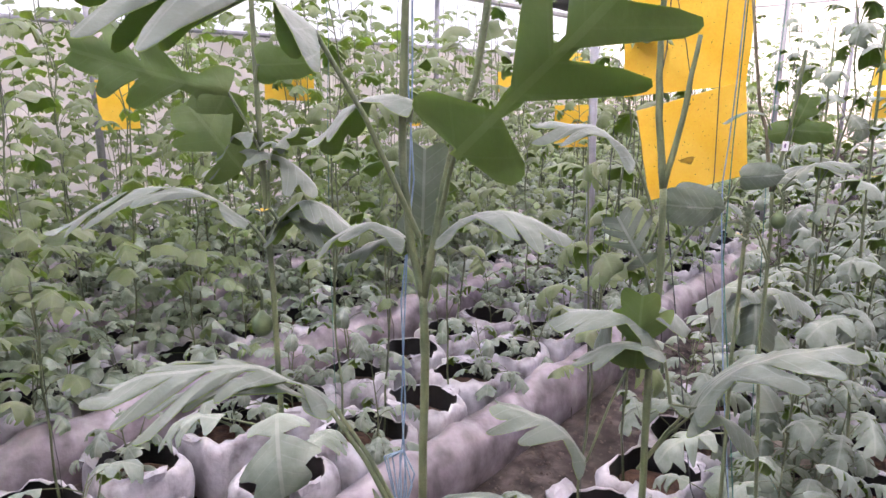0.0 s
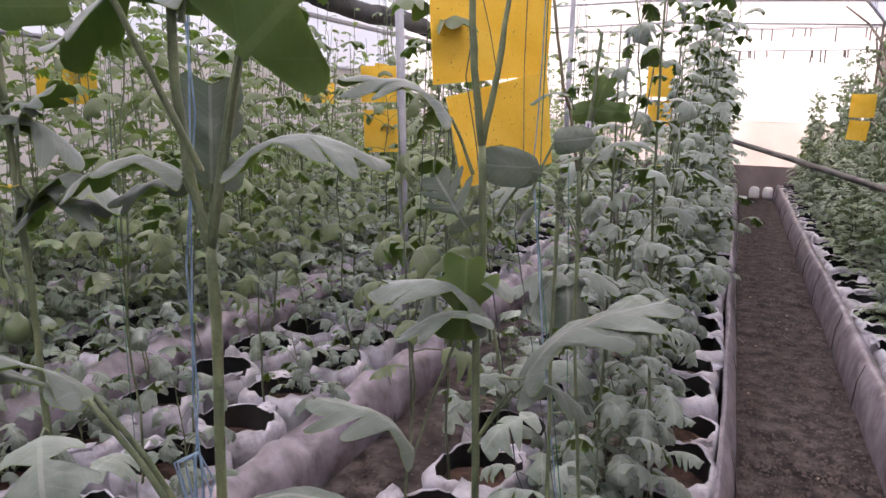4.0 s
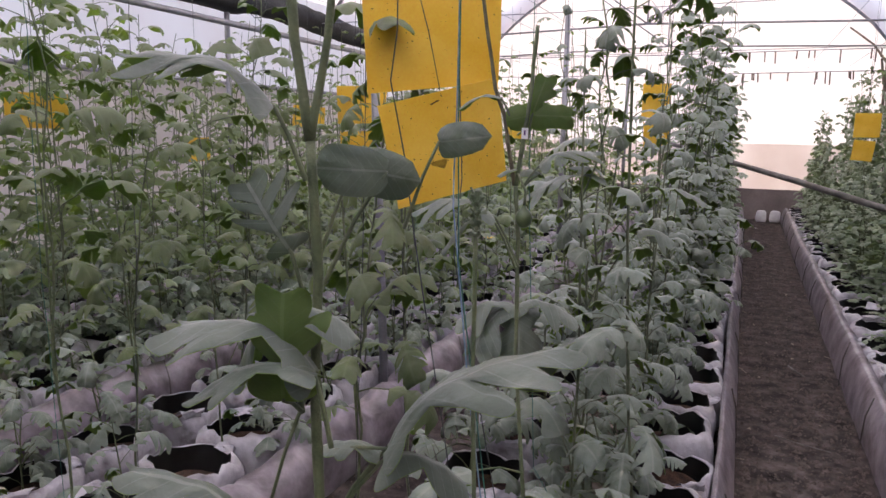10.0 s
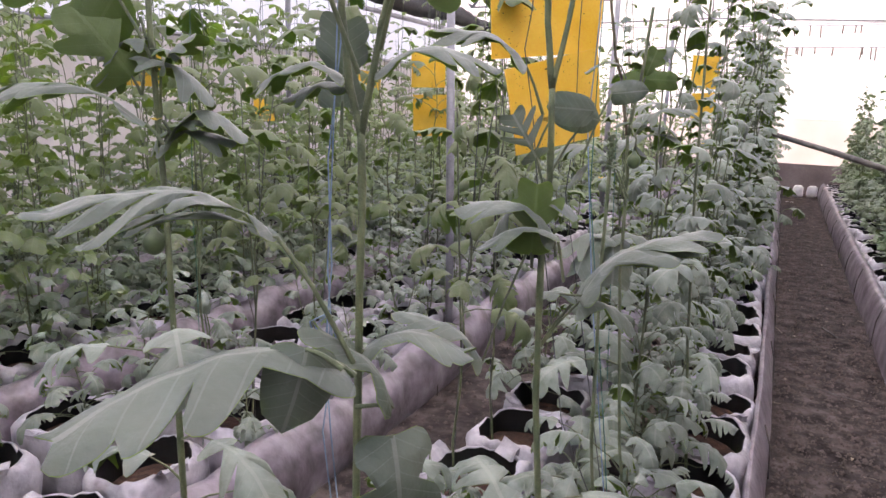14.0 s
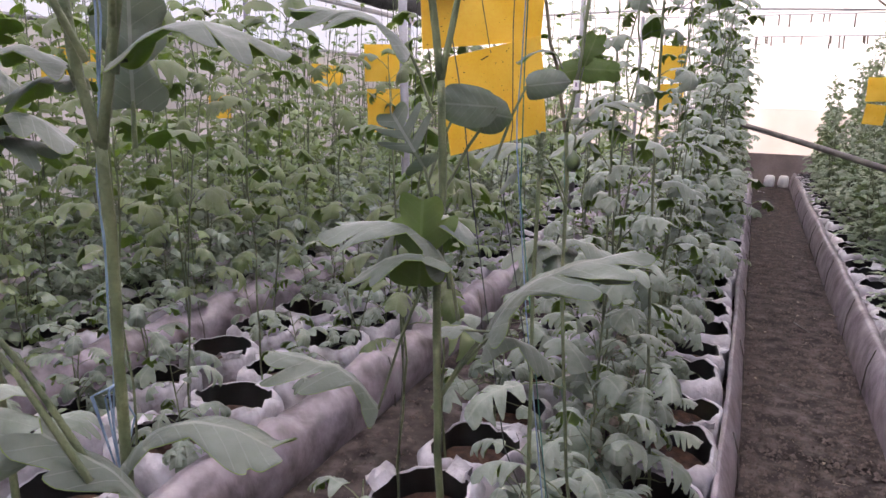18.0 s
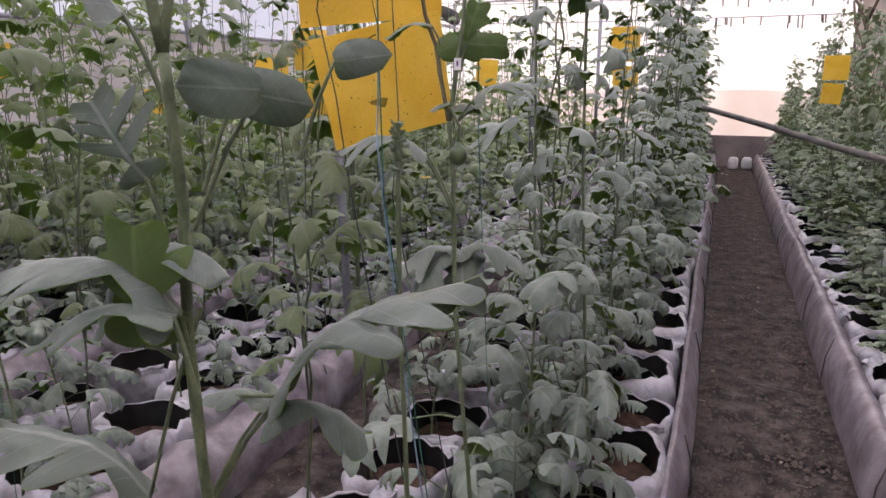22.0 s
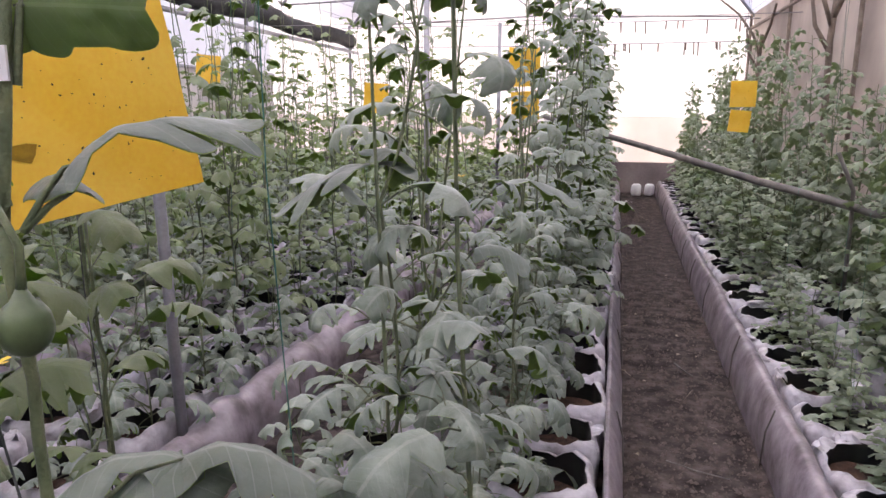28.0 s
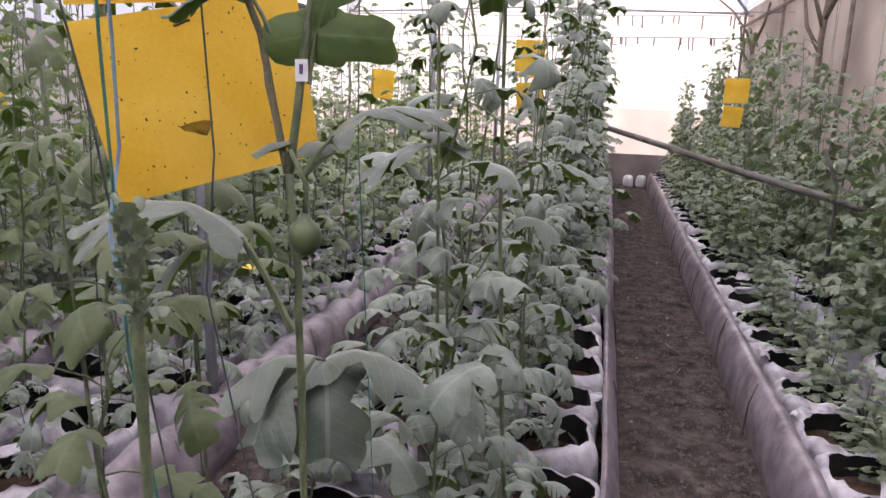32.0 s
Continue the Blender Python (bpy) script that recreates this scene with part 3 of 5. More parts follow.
def vine(rnd, height, pool, meshes, spacing, first, size0, size1, label, group, split, leaf_mats, stem_mat, twine=0.0, shoots=0, thin=0.0):
    """A plant: stem, leaves (each a part, or one joined mass when far off), its twine and side shoots."""
    ob = tagged(new("vine_plant"), label, "plant", group)
    path = stem_path(rnd, height)
    st = Shape().tube(path, [0.0052 - 0.003 * q / (len(path) - 1) for q in range(len(path))], 6)
    if rnd.random() < 0.6:
        q0 = len(path) // 3
        p0 = Vector(path[q0])
        d = Vector((rnd.uniform(-0.12, 0.12), rnd.uniform(-0.12, 0.12), 0))
        st.tube([p0 + d * t + Vector((0, 0, (height * 0.55) * t)) for t in (0, 0.2, 0.5, 0.8, 1)], [0.004, 0.004, 0.0035, 0.003, 0.002], 5)
    part("stem", st, stem_mat, ob)
    spots = tuft(rnd, path, pool, spacing, first, size0, size1, 2.8 if meshes is None else 1.7 if twine else 1.2, 0.18 if twine else 0.0, thin)
    for _ in range(shoots):
        q = rnd.randrange(1, max(2, len(path) // 2))
        a = rnd.uniform(0, 6.3)
        le = rnd.uniform(0.12, 0.28)
        sp = [(path[q][0] + le * t * math.cos(a), path[q][1] + le * t * math.sin(a), path[q][2] + le * (0.7 * t - 0.55 * t * t)) for t in (0, 0.2, 0.4, 0.6, 0.8, 1)]
        part("side_shoot", Shape().tube(sp, [0.004, 0.0036, 0.0032, 0.0028, 0.0024, 0.0016], 5), stem_mat, ob)
        for t in (0.35, 0.6, 0.85, 1.0):
            p = Vector(sp[min(5, round(t * 5))])
            spots.append((Matrix.LocRotScale(p, Euler((rnd.uniform(-0.4, 0.2), rnd.uniform(-0.3, 0.3), rnd.uniform(0, 6.3))), (size0 * rnd.uniform(0.5, 0.85),) * 3), rnd.randrange(len(pool))))
    JOINED[ob] = Shape()
    if not split:
        JOINED[ob].add(st, Matrix(), 1)
        add_joined(JOINED[ob], pool, spots, True)
    if split:
        for m, k in spots:
            lf = part("leaf", meshes[k], None, ob)
            lf.matrix_basis = m
    else:
        s = Shape()
        add_joined(s, pool, spots)
        part("foliage", s, leaf_mats, ob)
    if twine and rnd.random() < 0.65:
        end = path[-1]
        k = rnd.uniform(0, 9)
        part("twine", Shape().tube([(0.012 * wob(t * 7, k) + end[0] * t, 0.012 * wob(t * 7, k + 3) + end[1] * t, 0.2 + (twine - 0.2) * t) for t in (q / 14 for q in range(15))], 0.0013, 4), [TWINE_DARK, TWINE, TWINE_DARK][rnd.randrange(3)], ob, "thin twine")
    return ob


def leaf_between(rnd, stem, base, tip, broad, bow, lobes, depth, face, eye=(0.22, 1.0, 1.5), fine=9, half=(0.2, 0.4, 0.6, 0.8, 0.93, 1.0)):
    """A leaf blade from base to tip, arched, its stalk coming from stem."""
    stem, base, tip = Vector(stem), Vector(base), Vector(tip)
    s = Shape()
    length = (tip - base).length
    mid = stem.lerp(base, 0.55) + Vector((0, 0, 0.06 * (base - stem).length))
    s.tube([stem, stem.lerp(mid, 0.6), mid, mid.lerp(base, 0.6), base, base.lerp(tip, 0.06)], [0.0024, 0.0021, 0.0019, 0.0018, 0.0017, 0.0012], 6, 1, False)
    way = (tip - base).normalized()
    up = Vector((0, 0, 1)) if face == "up" else (Vector(eye) - base).normalized()
    wide = way.cross(up).normalized()
    up = wide.cross(way).normalized()
    curl, k = rnd.uniform(0.5, 1.0) * (1 if face == "up" else 0.45), rnd.uniform(0, 30)
    rows, uvs = [], []
    for line in leaf_net(rnd, pair_count(lobes), depth, fine, half):
        row, uvr = [], []
        for fx, fy in line:
            side = fx * broad * length
            u = max(0.0, min(1.0, fy))
            hang = -curl * (1.6 * side * side / length + 0.15 * abs(side)) + length * 0.03 * wob(fy * 5, fx * 3, k) + 0.08 * length * abs(fx) * wob(3.3 * fy, 2 if fx > 0 else -3, k)
            arch_up = bow * length * 4 * u * (1 - u) * (1.25 - 0.5 * u)
            row.append(base.lerp(tip, fy) + up * (arch_up + hang) + wide * side)
            uvr.append((fy, 0.5 + 0.5 * fx))
        rows.append(row)
        uvs.append(uvr)
    s.grid(rows, 0, uvs)
    s.grid([[p - up * 0.0008 for p in r] for r in rows], 2, uvs, False, True)
    return s


# ---- greenhouse shell ----
def arch(x0, x1, z0, rise, n=24):
    return [(x0 + (x1 - x0) * k / n, z0 + rise * math.sin(math.pi * k / n) ** 0.8) for k in range(n + 1)]


def slab(points, thick, mats, name, label, category, kind="structure"):
    """A sheet with thickness from a grid of points, moved along its own normal."""
    pts = np.asarray(points, float)
    du, dv = pts[-1, 0] - pts[0, 0], pts[0, -1] - pts[0, 0]
    nrm = np.cross(du, dv)
    nrm = nrm / np.linalg.norm(nrm)
    s = Shape().grid(pts + nrm * thick / 2)
    s.grid((pts - nrm * thick / 2)[:, ::-1])
    return thing(name, label, category, kind=kind, shape=s, mats=mats)


def sheet_grid(fn, na, nb):
    return [[fn(a / na, b / nb) for b in range(nb + 1)] for a in range(na + 1)]


XC = (GUTTER_X + WALL_R) / 2
slab(sheet_grid(lambda a, b: (WALL_L + (WALL_R - WALL_L) * a, END_Y + 0.02 * wob(a * 20, b * 6), 1.32 + 3.7 * b), 40, 10), 0.004, FILM_END, "wall_end", "bright white translucent film closing the far end", "greenhouse wall")
slab(sheet_grid(lambda a, b: (WALL_L + (WALL_R - WALL_L) * a, END_Y - 0.006 + 0.02 * wob(a * 20, b * 2), 0.53 + 0.8 * b), 40, 5), 0.004, FILM_LOW, "wall_end_lower", "beige lower strip of the end film", "greenhouse wall")
slab(sheet_grid(lambda a, b: (WALL_L + (WALL_R - WALL_L) * a, END_Y - 0.03 + 0.012 * wob(a * 30, b * 3), -0.02 + 0.56 * b), 60, 4), 0.006, SKIRT, "trim_end_skirt", "brown-grey plastic skirt along the foot of the end wall", "wall skirt")
slab(sheet_grid(lambda a, b: (WALL_L + (WALL_R - WALL_L) * a, BACK_Y, 5.1 * b), 6, 4), 0.004, FILM_SIDE, "wall_back", "translucent film closing the near end", "greenhouse wall")
slab(sheet_grid(lambda a, b: (WALL_R + 0.02 * wob(a * 22, b * 5), BACK_Y + (END_Y - BACK_Y) * a, (EAVE + 0.27) * b), 60, 8), 0.004, FILM_OLD, "wall_right", "dusty brown-grey plastic film of the side wall", "greenhouse wall")
slab(sheet_grid(lambda a, b: (WALL_L + 0.03 * wob(a * 22, b * 5), BACK_Y + (END_Y - BACK_Y) * a, 2.09 * b), 60, 8), 0.004, FILM_DULL, "wall_left", "grey-white translucent lower film of the side wall", "greenhouse wall")
slab(sheet_grid(lambda a, b: (WALL_L - 0.02, BACK_Y + (END_Y - BACK_Y) * a, 2.09 + 2.32 * b), 20, 4), 0.004, FILM, "wall_left_upper", "white translucent upper film of the side wall", "greenhouse wall")
main = arch(GUTTER_X, WALL_R, EAVE + 0.25, 1.8)
side = [(WALL_L - 0.02 + (GUTTER_X - WALL_L + 0.02) * k / 8, EAVE + 1.4 * math.cos(math.pi / 2 * k / 8) + 0.25) for k in range(9)]
for nm, pr in (("ceiling", main), ("ceiling_side_bay", side)):
    slab([[(x, BACK_Y + (END_Y - BACK_Y) * a / 20, z) for x, z in pr] for a in range(21)], 0.004, FILM, nm, "white translucent film stretched over the roof arches", "greenhouse roof")

for k in range(7):
    y = -2.2 + k * 2.86
    thing("roof_arch", "grey steel tube arch carrying the roof film", "roof arch", "roof arches", "structure", Shape().tube([(x, y, z - 0.05) for x, z in main], 0.024, 8), PIPE)
    thing("roof_arch", "grey steel tube arch carrying the roof film", "roof arch", "roof arches", "structure", Shape().tube([(x, y, z - 0.05) for x, z in side], 0.024, 8), PIPE)
    s = Shape()
    for q in (6, 12, 18):
        x, z = main[q]
        s.tube([(x, y, z - 0.05), (XC, y, EAVE + 0.3)], 0.012, 6)
    s.tube([(GUTTER_X, y, EAVE + 0.2), (XC, y, EAVE + 0.3), (WALL_R, y, EAVE + 0.2)], 0.015, 6)
    thing("roof_truss", "thin grey steel truss bars under an arch", "roof truss", "roof trusses", "structure", s, PIPE)
    thing("wall_post", "steel tube post of the dusty side wall", "post", "posts of the side wall", "structure", Shape().tube([(WALL_R - 0.04, y, 0), (WALL_R - 0.04, y, EAVE + 0.25)], 0.022, 8), BARK)
for y in (-0.4, 3.4, 7.2, 11.0, 14.8):
    thing("column", "grey steel tube column under the gutter", "column", "columns under the gutter", "structure", Shape().tube([(GUTTER_X, y, 0), (GUTTER_X, y, EAVE + 0.2)], 0.028, 8), PIPE)
thing("gutter_pipe", "grey-blue pipe running along under the roof gutter", "pipe", kind="structure", shape=Shape().tube([(GUTTER_X + 0.08, BACK_Y, 2.6), (GUTTER_X + 0.08, END_Y, 2.47)], 0.03, 10), mats=PIPE)
thing("side_rail", "grey rail between the films of the side wall", "rail", kind="structure", shape=Shape().tube([(WALL_L + 0.04, BACK_Y, 2.09), (WALL_L + 0.04, END_Y, 2.09)], 0.025, 8), mats=PIPE)
thing("side_rail", "brown weathered rail along the top of the dusty side wall", "rail", kind="structure", shape=Shape().tube([(WALL_R - 0.05, BACK_Y, EAVE), (WALL_R - 0.05, END_Y, EAVE)], 0.025, 8), mats=BARK)


def rolled_net():
    """A black shade net rolled along the gutter, sagging between its ties."""
    rows = []
    for k in range(90):
        y = 5.6 + k * 0.104
        sag = 0.03 * math.sin(y * 2.1) + 0.03 * wob(y * 2)
        rows.append([(GUTTER_X + (0.12 + 0.03 * wob(y * 4, a)) * math.cos(a), y, 2.8 - 0.016 * (y - 6.8) - sag + (0.13 + 0.035 * wob(y * 5, a + 3)) * math.sin(a)) for a in (2 * math.pi * q / 12 for q in range(12))])
    return Shape().grid(rows, 0, None, True)


roll = thing("rolled_shade_net", "black shade net rolled up along the gutter, sagging", "shade net")
part("net", rolled_net(), NET, roll)
for k in range(6):
    y = 6.2 + 1.5 * k
    part("tie", Shape().tube([(GUTTER_X + 0.115 * math.cos(q), y, 2.8 - 0.016 * (y - 6.8) + 0.13 * math.sin(q)) for q in (0.63 * n for n in range(11))], 0.005, 5), TWINE_DARK, roll)
for z, y in ((2.5, 14.2), (2.86, 14.4), (2.6, 11.6), (2.75, 8.8)):
    thing("trellis_wire", "thin taut wire stretched across the house", "wire", "trellis wires", "structure", Shape().tube([(GUTTER_X, y, z), (-1.5, y, z - 0.02), (WALL_R, y, z)], 0.008 if y > 14 else 0.005, 5), PIPE)
for x in (0.08, -0.58, -1.56, -2.02, -2.84, -3.3, 1.1, 1.7):
    thing("trellis_wire", "thin taut wire running over a row of plants", "wire", "trellis wires", "structure", Shape().tube([(x, BACK_Y, 2.62), (x, 5, 2.6), (x, END_Y, 2.62)], 0.003, 4), PIPE)
rc = random.Random(9)
for k in range(26):
    x, y = rc.uniform(0.1, 2.2), rc.choice((14.2, 14.4))
    z = (2.5 if y < 14.3 else 2.86) - 0.01
    thing("string_clip", "short dark clip hanging from a wire", "clip", "clips on the wires", "", Shape().tube([(x, y, z), (x + rc.uniform(-0.01, 0.01), y, z - rc.uniform(0.1, 0.22))], 0.012, 5), BARK)

for y, s in ((13.2, 1), (9.6, -1)):
    v = Shape().tube([(2.16, y, 0), (2.15, y, 1.2), (2.12, y, 2.1), (2.14, y, 2.5)], [0.035, 0.034, 0.03, 0.026], 8)
    for path in ([(2.13, y, 2.2), (2.02, y, 2.5), (1.82, y + 0.1, 2.8), (1.5, y + 0.1, 3.05)], [(2.13, y, 2.3), (2.2, y - 0.2, 2.6), (2.2, y - 0.5, 2.85)], [(2.12, y, 2.0), (2.0, y + 0.1, 2.25), (1.95, y + 0.15, 2.6)]):
        v.tube(path, [0.024, 0.02, 0.016, 0.012][:len(path)], 7)
    thing("brace_post", "rusty brown post with forked braces beside the wall", "post", "brace posts", "structure", v, BARK)

# ---- beds ----
rb = random.Random(21)
FAR_BAG, FAR_BAGS = bag_parts(18), Shape()
for n, (face, out, rows) in enumerate(BEDS):
    liner = liner_wall(face, out, rb, 1.6 if n < 2 else 0.2, END_Y - 0.3, 0.1, n == 1)
    thing("bed_liner", "creased lavender-grey plastic sheet walling a planting bed", "plastic sheet", "liners of the beds", "structure", liner, SHEET)
    for k in range(10 if n < 4 else 0):
        stake(face + out * 0.016, 3.9 + k * 1.07 + rb.uniform(-0.2, 0.2), rb.uniform(0.2, 0.3), out)
    thing("bed_litter", "dry straw, leaf scraps and soil between the grow bags", "litter", kind="stuff", shape=litter_strip(rb, min(rows) - 0.2, max(rows) + 0.2, 620 if n < 3 else 260), mats=STRAW)
    for x in rows:
        k = 0
        y = (1.36 if n < 2 else 0.6) + rb.uniform(-0.03, 0.03)
        while y < END_Y - 0.5:
            if n < 4 and y < 9.2:
                grow_bag(x + rb.uniform(0, 0.02) if n == 0 else x + rb.uniform(-0.025, 0.02), y, rb)
            else:
                for q, piece in enumerate(FAR_BAG):
                    FAR_BAGS.add(piece, pose(x + rb.uniform(-0.03, 0.03), y, 0, 0, 0, 90 * rb.randrange(4)), q)
            y += PITCH + rb.uniform(-0.02, 0.02)
heap = Shape()
for _ in range(420):
    along = rb.random()
    spot = Matrix.Translation((-0.25 + rb.gauss(0, 0.06), 3.7 + 2.4 * along, 0.02 + 0.11 * rb.random())) @ Euler((rb.uniform(-1, 1), rb.uniform(-1, 1), rb.uniform(0, 6.3))).to_matrix().to_4x4()
    r = rb.uniform(0.012, 0.04)
    heap.add(Shape().grid([[(u * r * 2, v * r * (1 - abs(u - 0.5)), 0.5 * r * math.sin(3 * u + 2 * v)) for v in (-1, 0, 1)] for u in (0, 0.35, 0.7, 1)]), spot)
thing("dry_leaf_heap", "pale dry leaves and straw heaped between two rows of bags", "litter", kind="stuff", shape=heap, mats=STRAW)
thing("distant_grow_bags", "white plastic grow bags in rows towards the far end", "grow bags", kind="stuff", shape=FAR_BAGS, mats=[BAG, LINER, COCO])
thing("soil_clods", "crumbled soil and dust in the gaps between the beds", "soil", kind="stuff", shape=crumbs(2600, random.Random(4), -1.2, -0.74, 2.0, 11, 0.009), mats=CLOD)

# ---- plants in the rows ----
rp = random.Random(77)
GREEN = "dusty grey-green melon vine with lobed drooping leaves, tied to twine"
LOWER = "low bushy melon plant with dusty lobed leaves in a grow bag"
FEATHER = "young feathery melon plant with small cut leaves"
NEAR_LOW = [vine(rp, rp.uniform(0.4, 0.7), BIG, BIG_MESH, 0.04, 0.22, 1.0, 0.75, LOWER, "low plants in the grow bags", True, [LEAF, STEM, LEAF_UNDER], STEM, 0, 2) for _ in range(7)]
NEAR_TALL = [vine(rp, rp.uniform(1.7, 2.2), BIG, BIG_MESH, 0.062, 0.25, 1.0, 0.45, GREEN, "vines in rows", True, [LEAF, STEM, LEAF_UNDER], STEM, 2.6, 3) for _ in range(6)]
FAR_TALL = [vine(rp, rp.uniform(1.8, 2.3), MID, MID_MESH, 0.042, 0.2, 1.1, 0.75, GREEN, "vines in rows", False, [LEAF, STEM, LEAF_UNDER], STEM, 2.6, 5) for _ in range(7)]
SPARSE = [vine(rp, rp.uniform(1.7, 2.4), MID, MID_MESH, 0.055, 0.35, 1.1, 0.55, GREEN, "vines in rows", False, [LEAF_GREEN, STEM, LEAF_UNDER], STEM, 2.6, 3, 1.3) for _ in range(8)]
LEAFY = [vine(rp, rp.uniform(1.7, 2.35), MID, MID_MESH, 0.036, 0.62, 1.1, 0.8, GREEN, "vines in rows", False, [LEAF_UP, STEM, LEAF_UNDER], STEM, 2.6, 0, 0.2) for _ in range(7)]
NEAR_GREEN = [vine(rp, rp.uniform(1.5, 2.0), BIG, BIG_UP_MESH, 0.042, 0.85, 0.9, 0.75, GREEN, "vines in rows", True, [LEAF_UP, STEM, LEAF_UNDER], STEM, 2.6, 0, 0.2) for _ in range(5)]
FAR_LOW = [vine(rp, rp.uniform(0.4, 0.8), MID, MID_MESH, 0.034, 0.18, 1.15, 0.85, LOWER, "low plants in the grow bags", False, [LEAF, STEM, LEAF_UNDER], STEM, 0, 4) for _ in range(7)]
FEATHERY = [vine(rp, rp.uniform(0.9, 1.5), SMALL, None, 0.022, 0.22, 1.5, 0.9, FEATHER, "young plants beside the aisle", False, [LEAF_FINE, STEM, LEAF_UNDER], STEM, 2.6, 7) for _ in range(7)]
DISTANT = {}


def plant(pool, x, y, rnd, size=1.0, tall=1.0, joined=None):
    k = pool[rnd.randrange(len(pool))]
    m = Matrix.LocRotScale((x, y, 0.02), Euler((rnd.uniform(-0.04, 0.04), rnd.uniform(-0.04, 0.04), rnd.uniform(0, 6.28))), (size, size, size * tall))
    if joined is None:
        return copy_thing(k, m)
    DISTANT.setdefault(joined, Shape()).add(JOINED[k], m)


for n, (face, out, rows) in enumerate(BEDS):
    for r, x in enumerate(rows):
        y = (1.36 if n < 2 else 0.6)
        while y < END_Y - 0.6:
            px, py = x + rp.uniform(-0.05, 0.05), y + rp.uniform(-0.06, 0.06)
            if n == 0:
                grown = min(1.15, (0.5 if r else 0.32) + 0.07 * (y - 3.4)) * rp.uniform(0.85, 1.15) * (1.2 if r else 0.9)
                if y > 3.4 and (r or y > 7 or rp.random() < 0.9):
                    plant(FEATHERY, px + (0.12 if r == 0 else 0.1), py, rp, 0.68 if r == 0 and y < 7 else 0.95, max(0.4, min(1.5, grown * 1.35)), "young" if y > 9 else None)
                if r and (5.5 < y < 9 or rp.random() < 0.4):
                    plant(FEATHERY, px + rp.uniform(-0.1, 0.25), py + 0.18, rp, 0.95, max(0.4, min(1.1, grown)), "young" if y > 8 else None)
            elif n == 1:
                if r == 0:
                    if y > 5.6:
                        plant(FAR_TALL, px - 0.14, py, rp, rp.uniform(0.9, 1.1), 1.0, "rows" if y > 11 else None)
                        plant(FAR_LOW, px - 0.12, py + 0.1, rp, 0.95, 1.0, "rows" if y > 9 else None)
                    else:
                        early = y < 2.6
                        plant(NEAR_LOW, px - (0.2 if early else 0.16), py, rp, rp.uniform(0.85, 1.05) * (0.9 if early else 0.95))
                        if early or rp.random() < 0.5:
                            plant(NEAR_LOW, px - 0.24, py + 0.15, rp, rp.uniform(0.75, 0.95))
                        if y > 3.0 and rp.random() < 0.85:
                            plant(NEAR_TALL, px - (0.26 if y < 3.6 else 0.2), py, rp, rp.uniform(0.85, 1.0))
                else:
                    near = y < 5.2
                    if rp.random() < (0.6 if near else 0.8):
                        plant(NEAR_LOW if near else FAR_LOW, px, py, rp, rp.uniform(0.75, 1.0), 1.0, "rows" if y > 9 else None)
                    if y > 1.5 and rp.random() < (0.5 if near else 0.65):
                        plant(NEAR_GREEN if y < 3.2 else NEAR_TALL if near else SPARSE, px - (0.06 if 2.2 < y < 3 else 0), py + (0.3 if 2.2 < y < 3 else 0.1), rp, rp.uniform(0.85, 1.0), 1.0, "rows" if y > 9 else None)
            else:
                near = n == 2 and y < 4.6
                far = None if n == 2 and y < 7.5 else "beds"
                if n > 2 or rp.random() < (0.6 if r == 0 else 0.85):
                    plant(NEAR_LOW if near else FAR_LOW, px + (0.06 if r == 0 else -0.05), py, rp, rp.uniform(0.7, 0.95), 1.0, far and "low")
                if n > 2 and rp.random() < 0.6:
                    plant(FAR_LOW, px - 0.05, py + 0.18, rp, rp.uniform(0.7, 0.95), 1.0, far and "low")
                if rp.random() < (0.6 if n == 2 else 0.8):
                    if y < 5.4:
                        plant(NEAR_GREEN if near and r == 0 else LEAFY, px, py + 0.1, rp, rp.uniform(0.85, 1.05), 1.0, "green" if n > 2 else None)
                    else:
                        plant(SPARSE, px, py + 0.1, rp, rp.uniform(0.85, 1.05), 1.0, far)
                if n > 2 and y > 2 and rp.random() < 0.35:
                    plant(SPARSE, px + 0.1, py - 0.1, rp, rp.uniform(0.7, 0.85), 1.0, far)
            y += PITCH
for key, label in (("young", "young feathery melon plants massed towards the far end"), ("rows", "dusty melon vines massed towards the far end"), ("beds", "dusty melon vines massed over the farther beds"), ("green", "green melon vines massed over the side beds"), ("low", "low dusty melon plants massed on the farther beds")):
    thing("distant_vines", label, "plants", kind="stuff", shape=DISTANT[key], mats=[LEAF_FINE if key == "young" else LEAF_GREEN if key == "beds" else LEAF_UP if key == "green" else LEAF, STEM, LEAF_UNDER])
for pool in (NEAR_LOW, NEAR_TALL, NEAR_GREEN, LEAFY, FAR_TALL, FAR_LOW, SPARSE, FEATHERY):
    for ob in pool:
        for o in (*ob.children_recursive, ob):
            bpy.data.objects.remove(o)


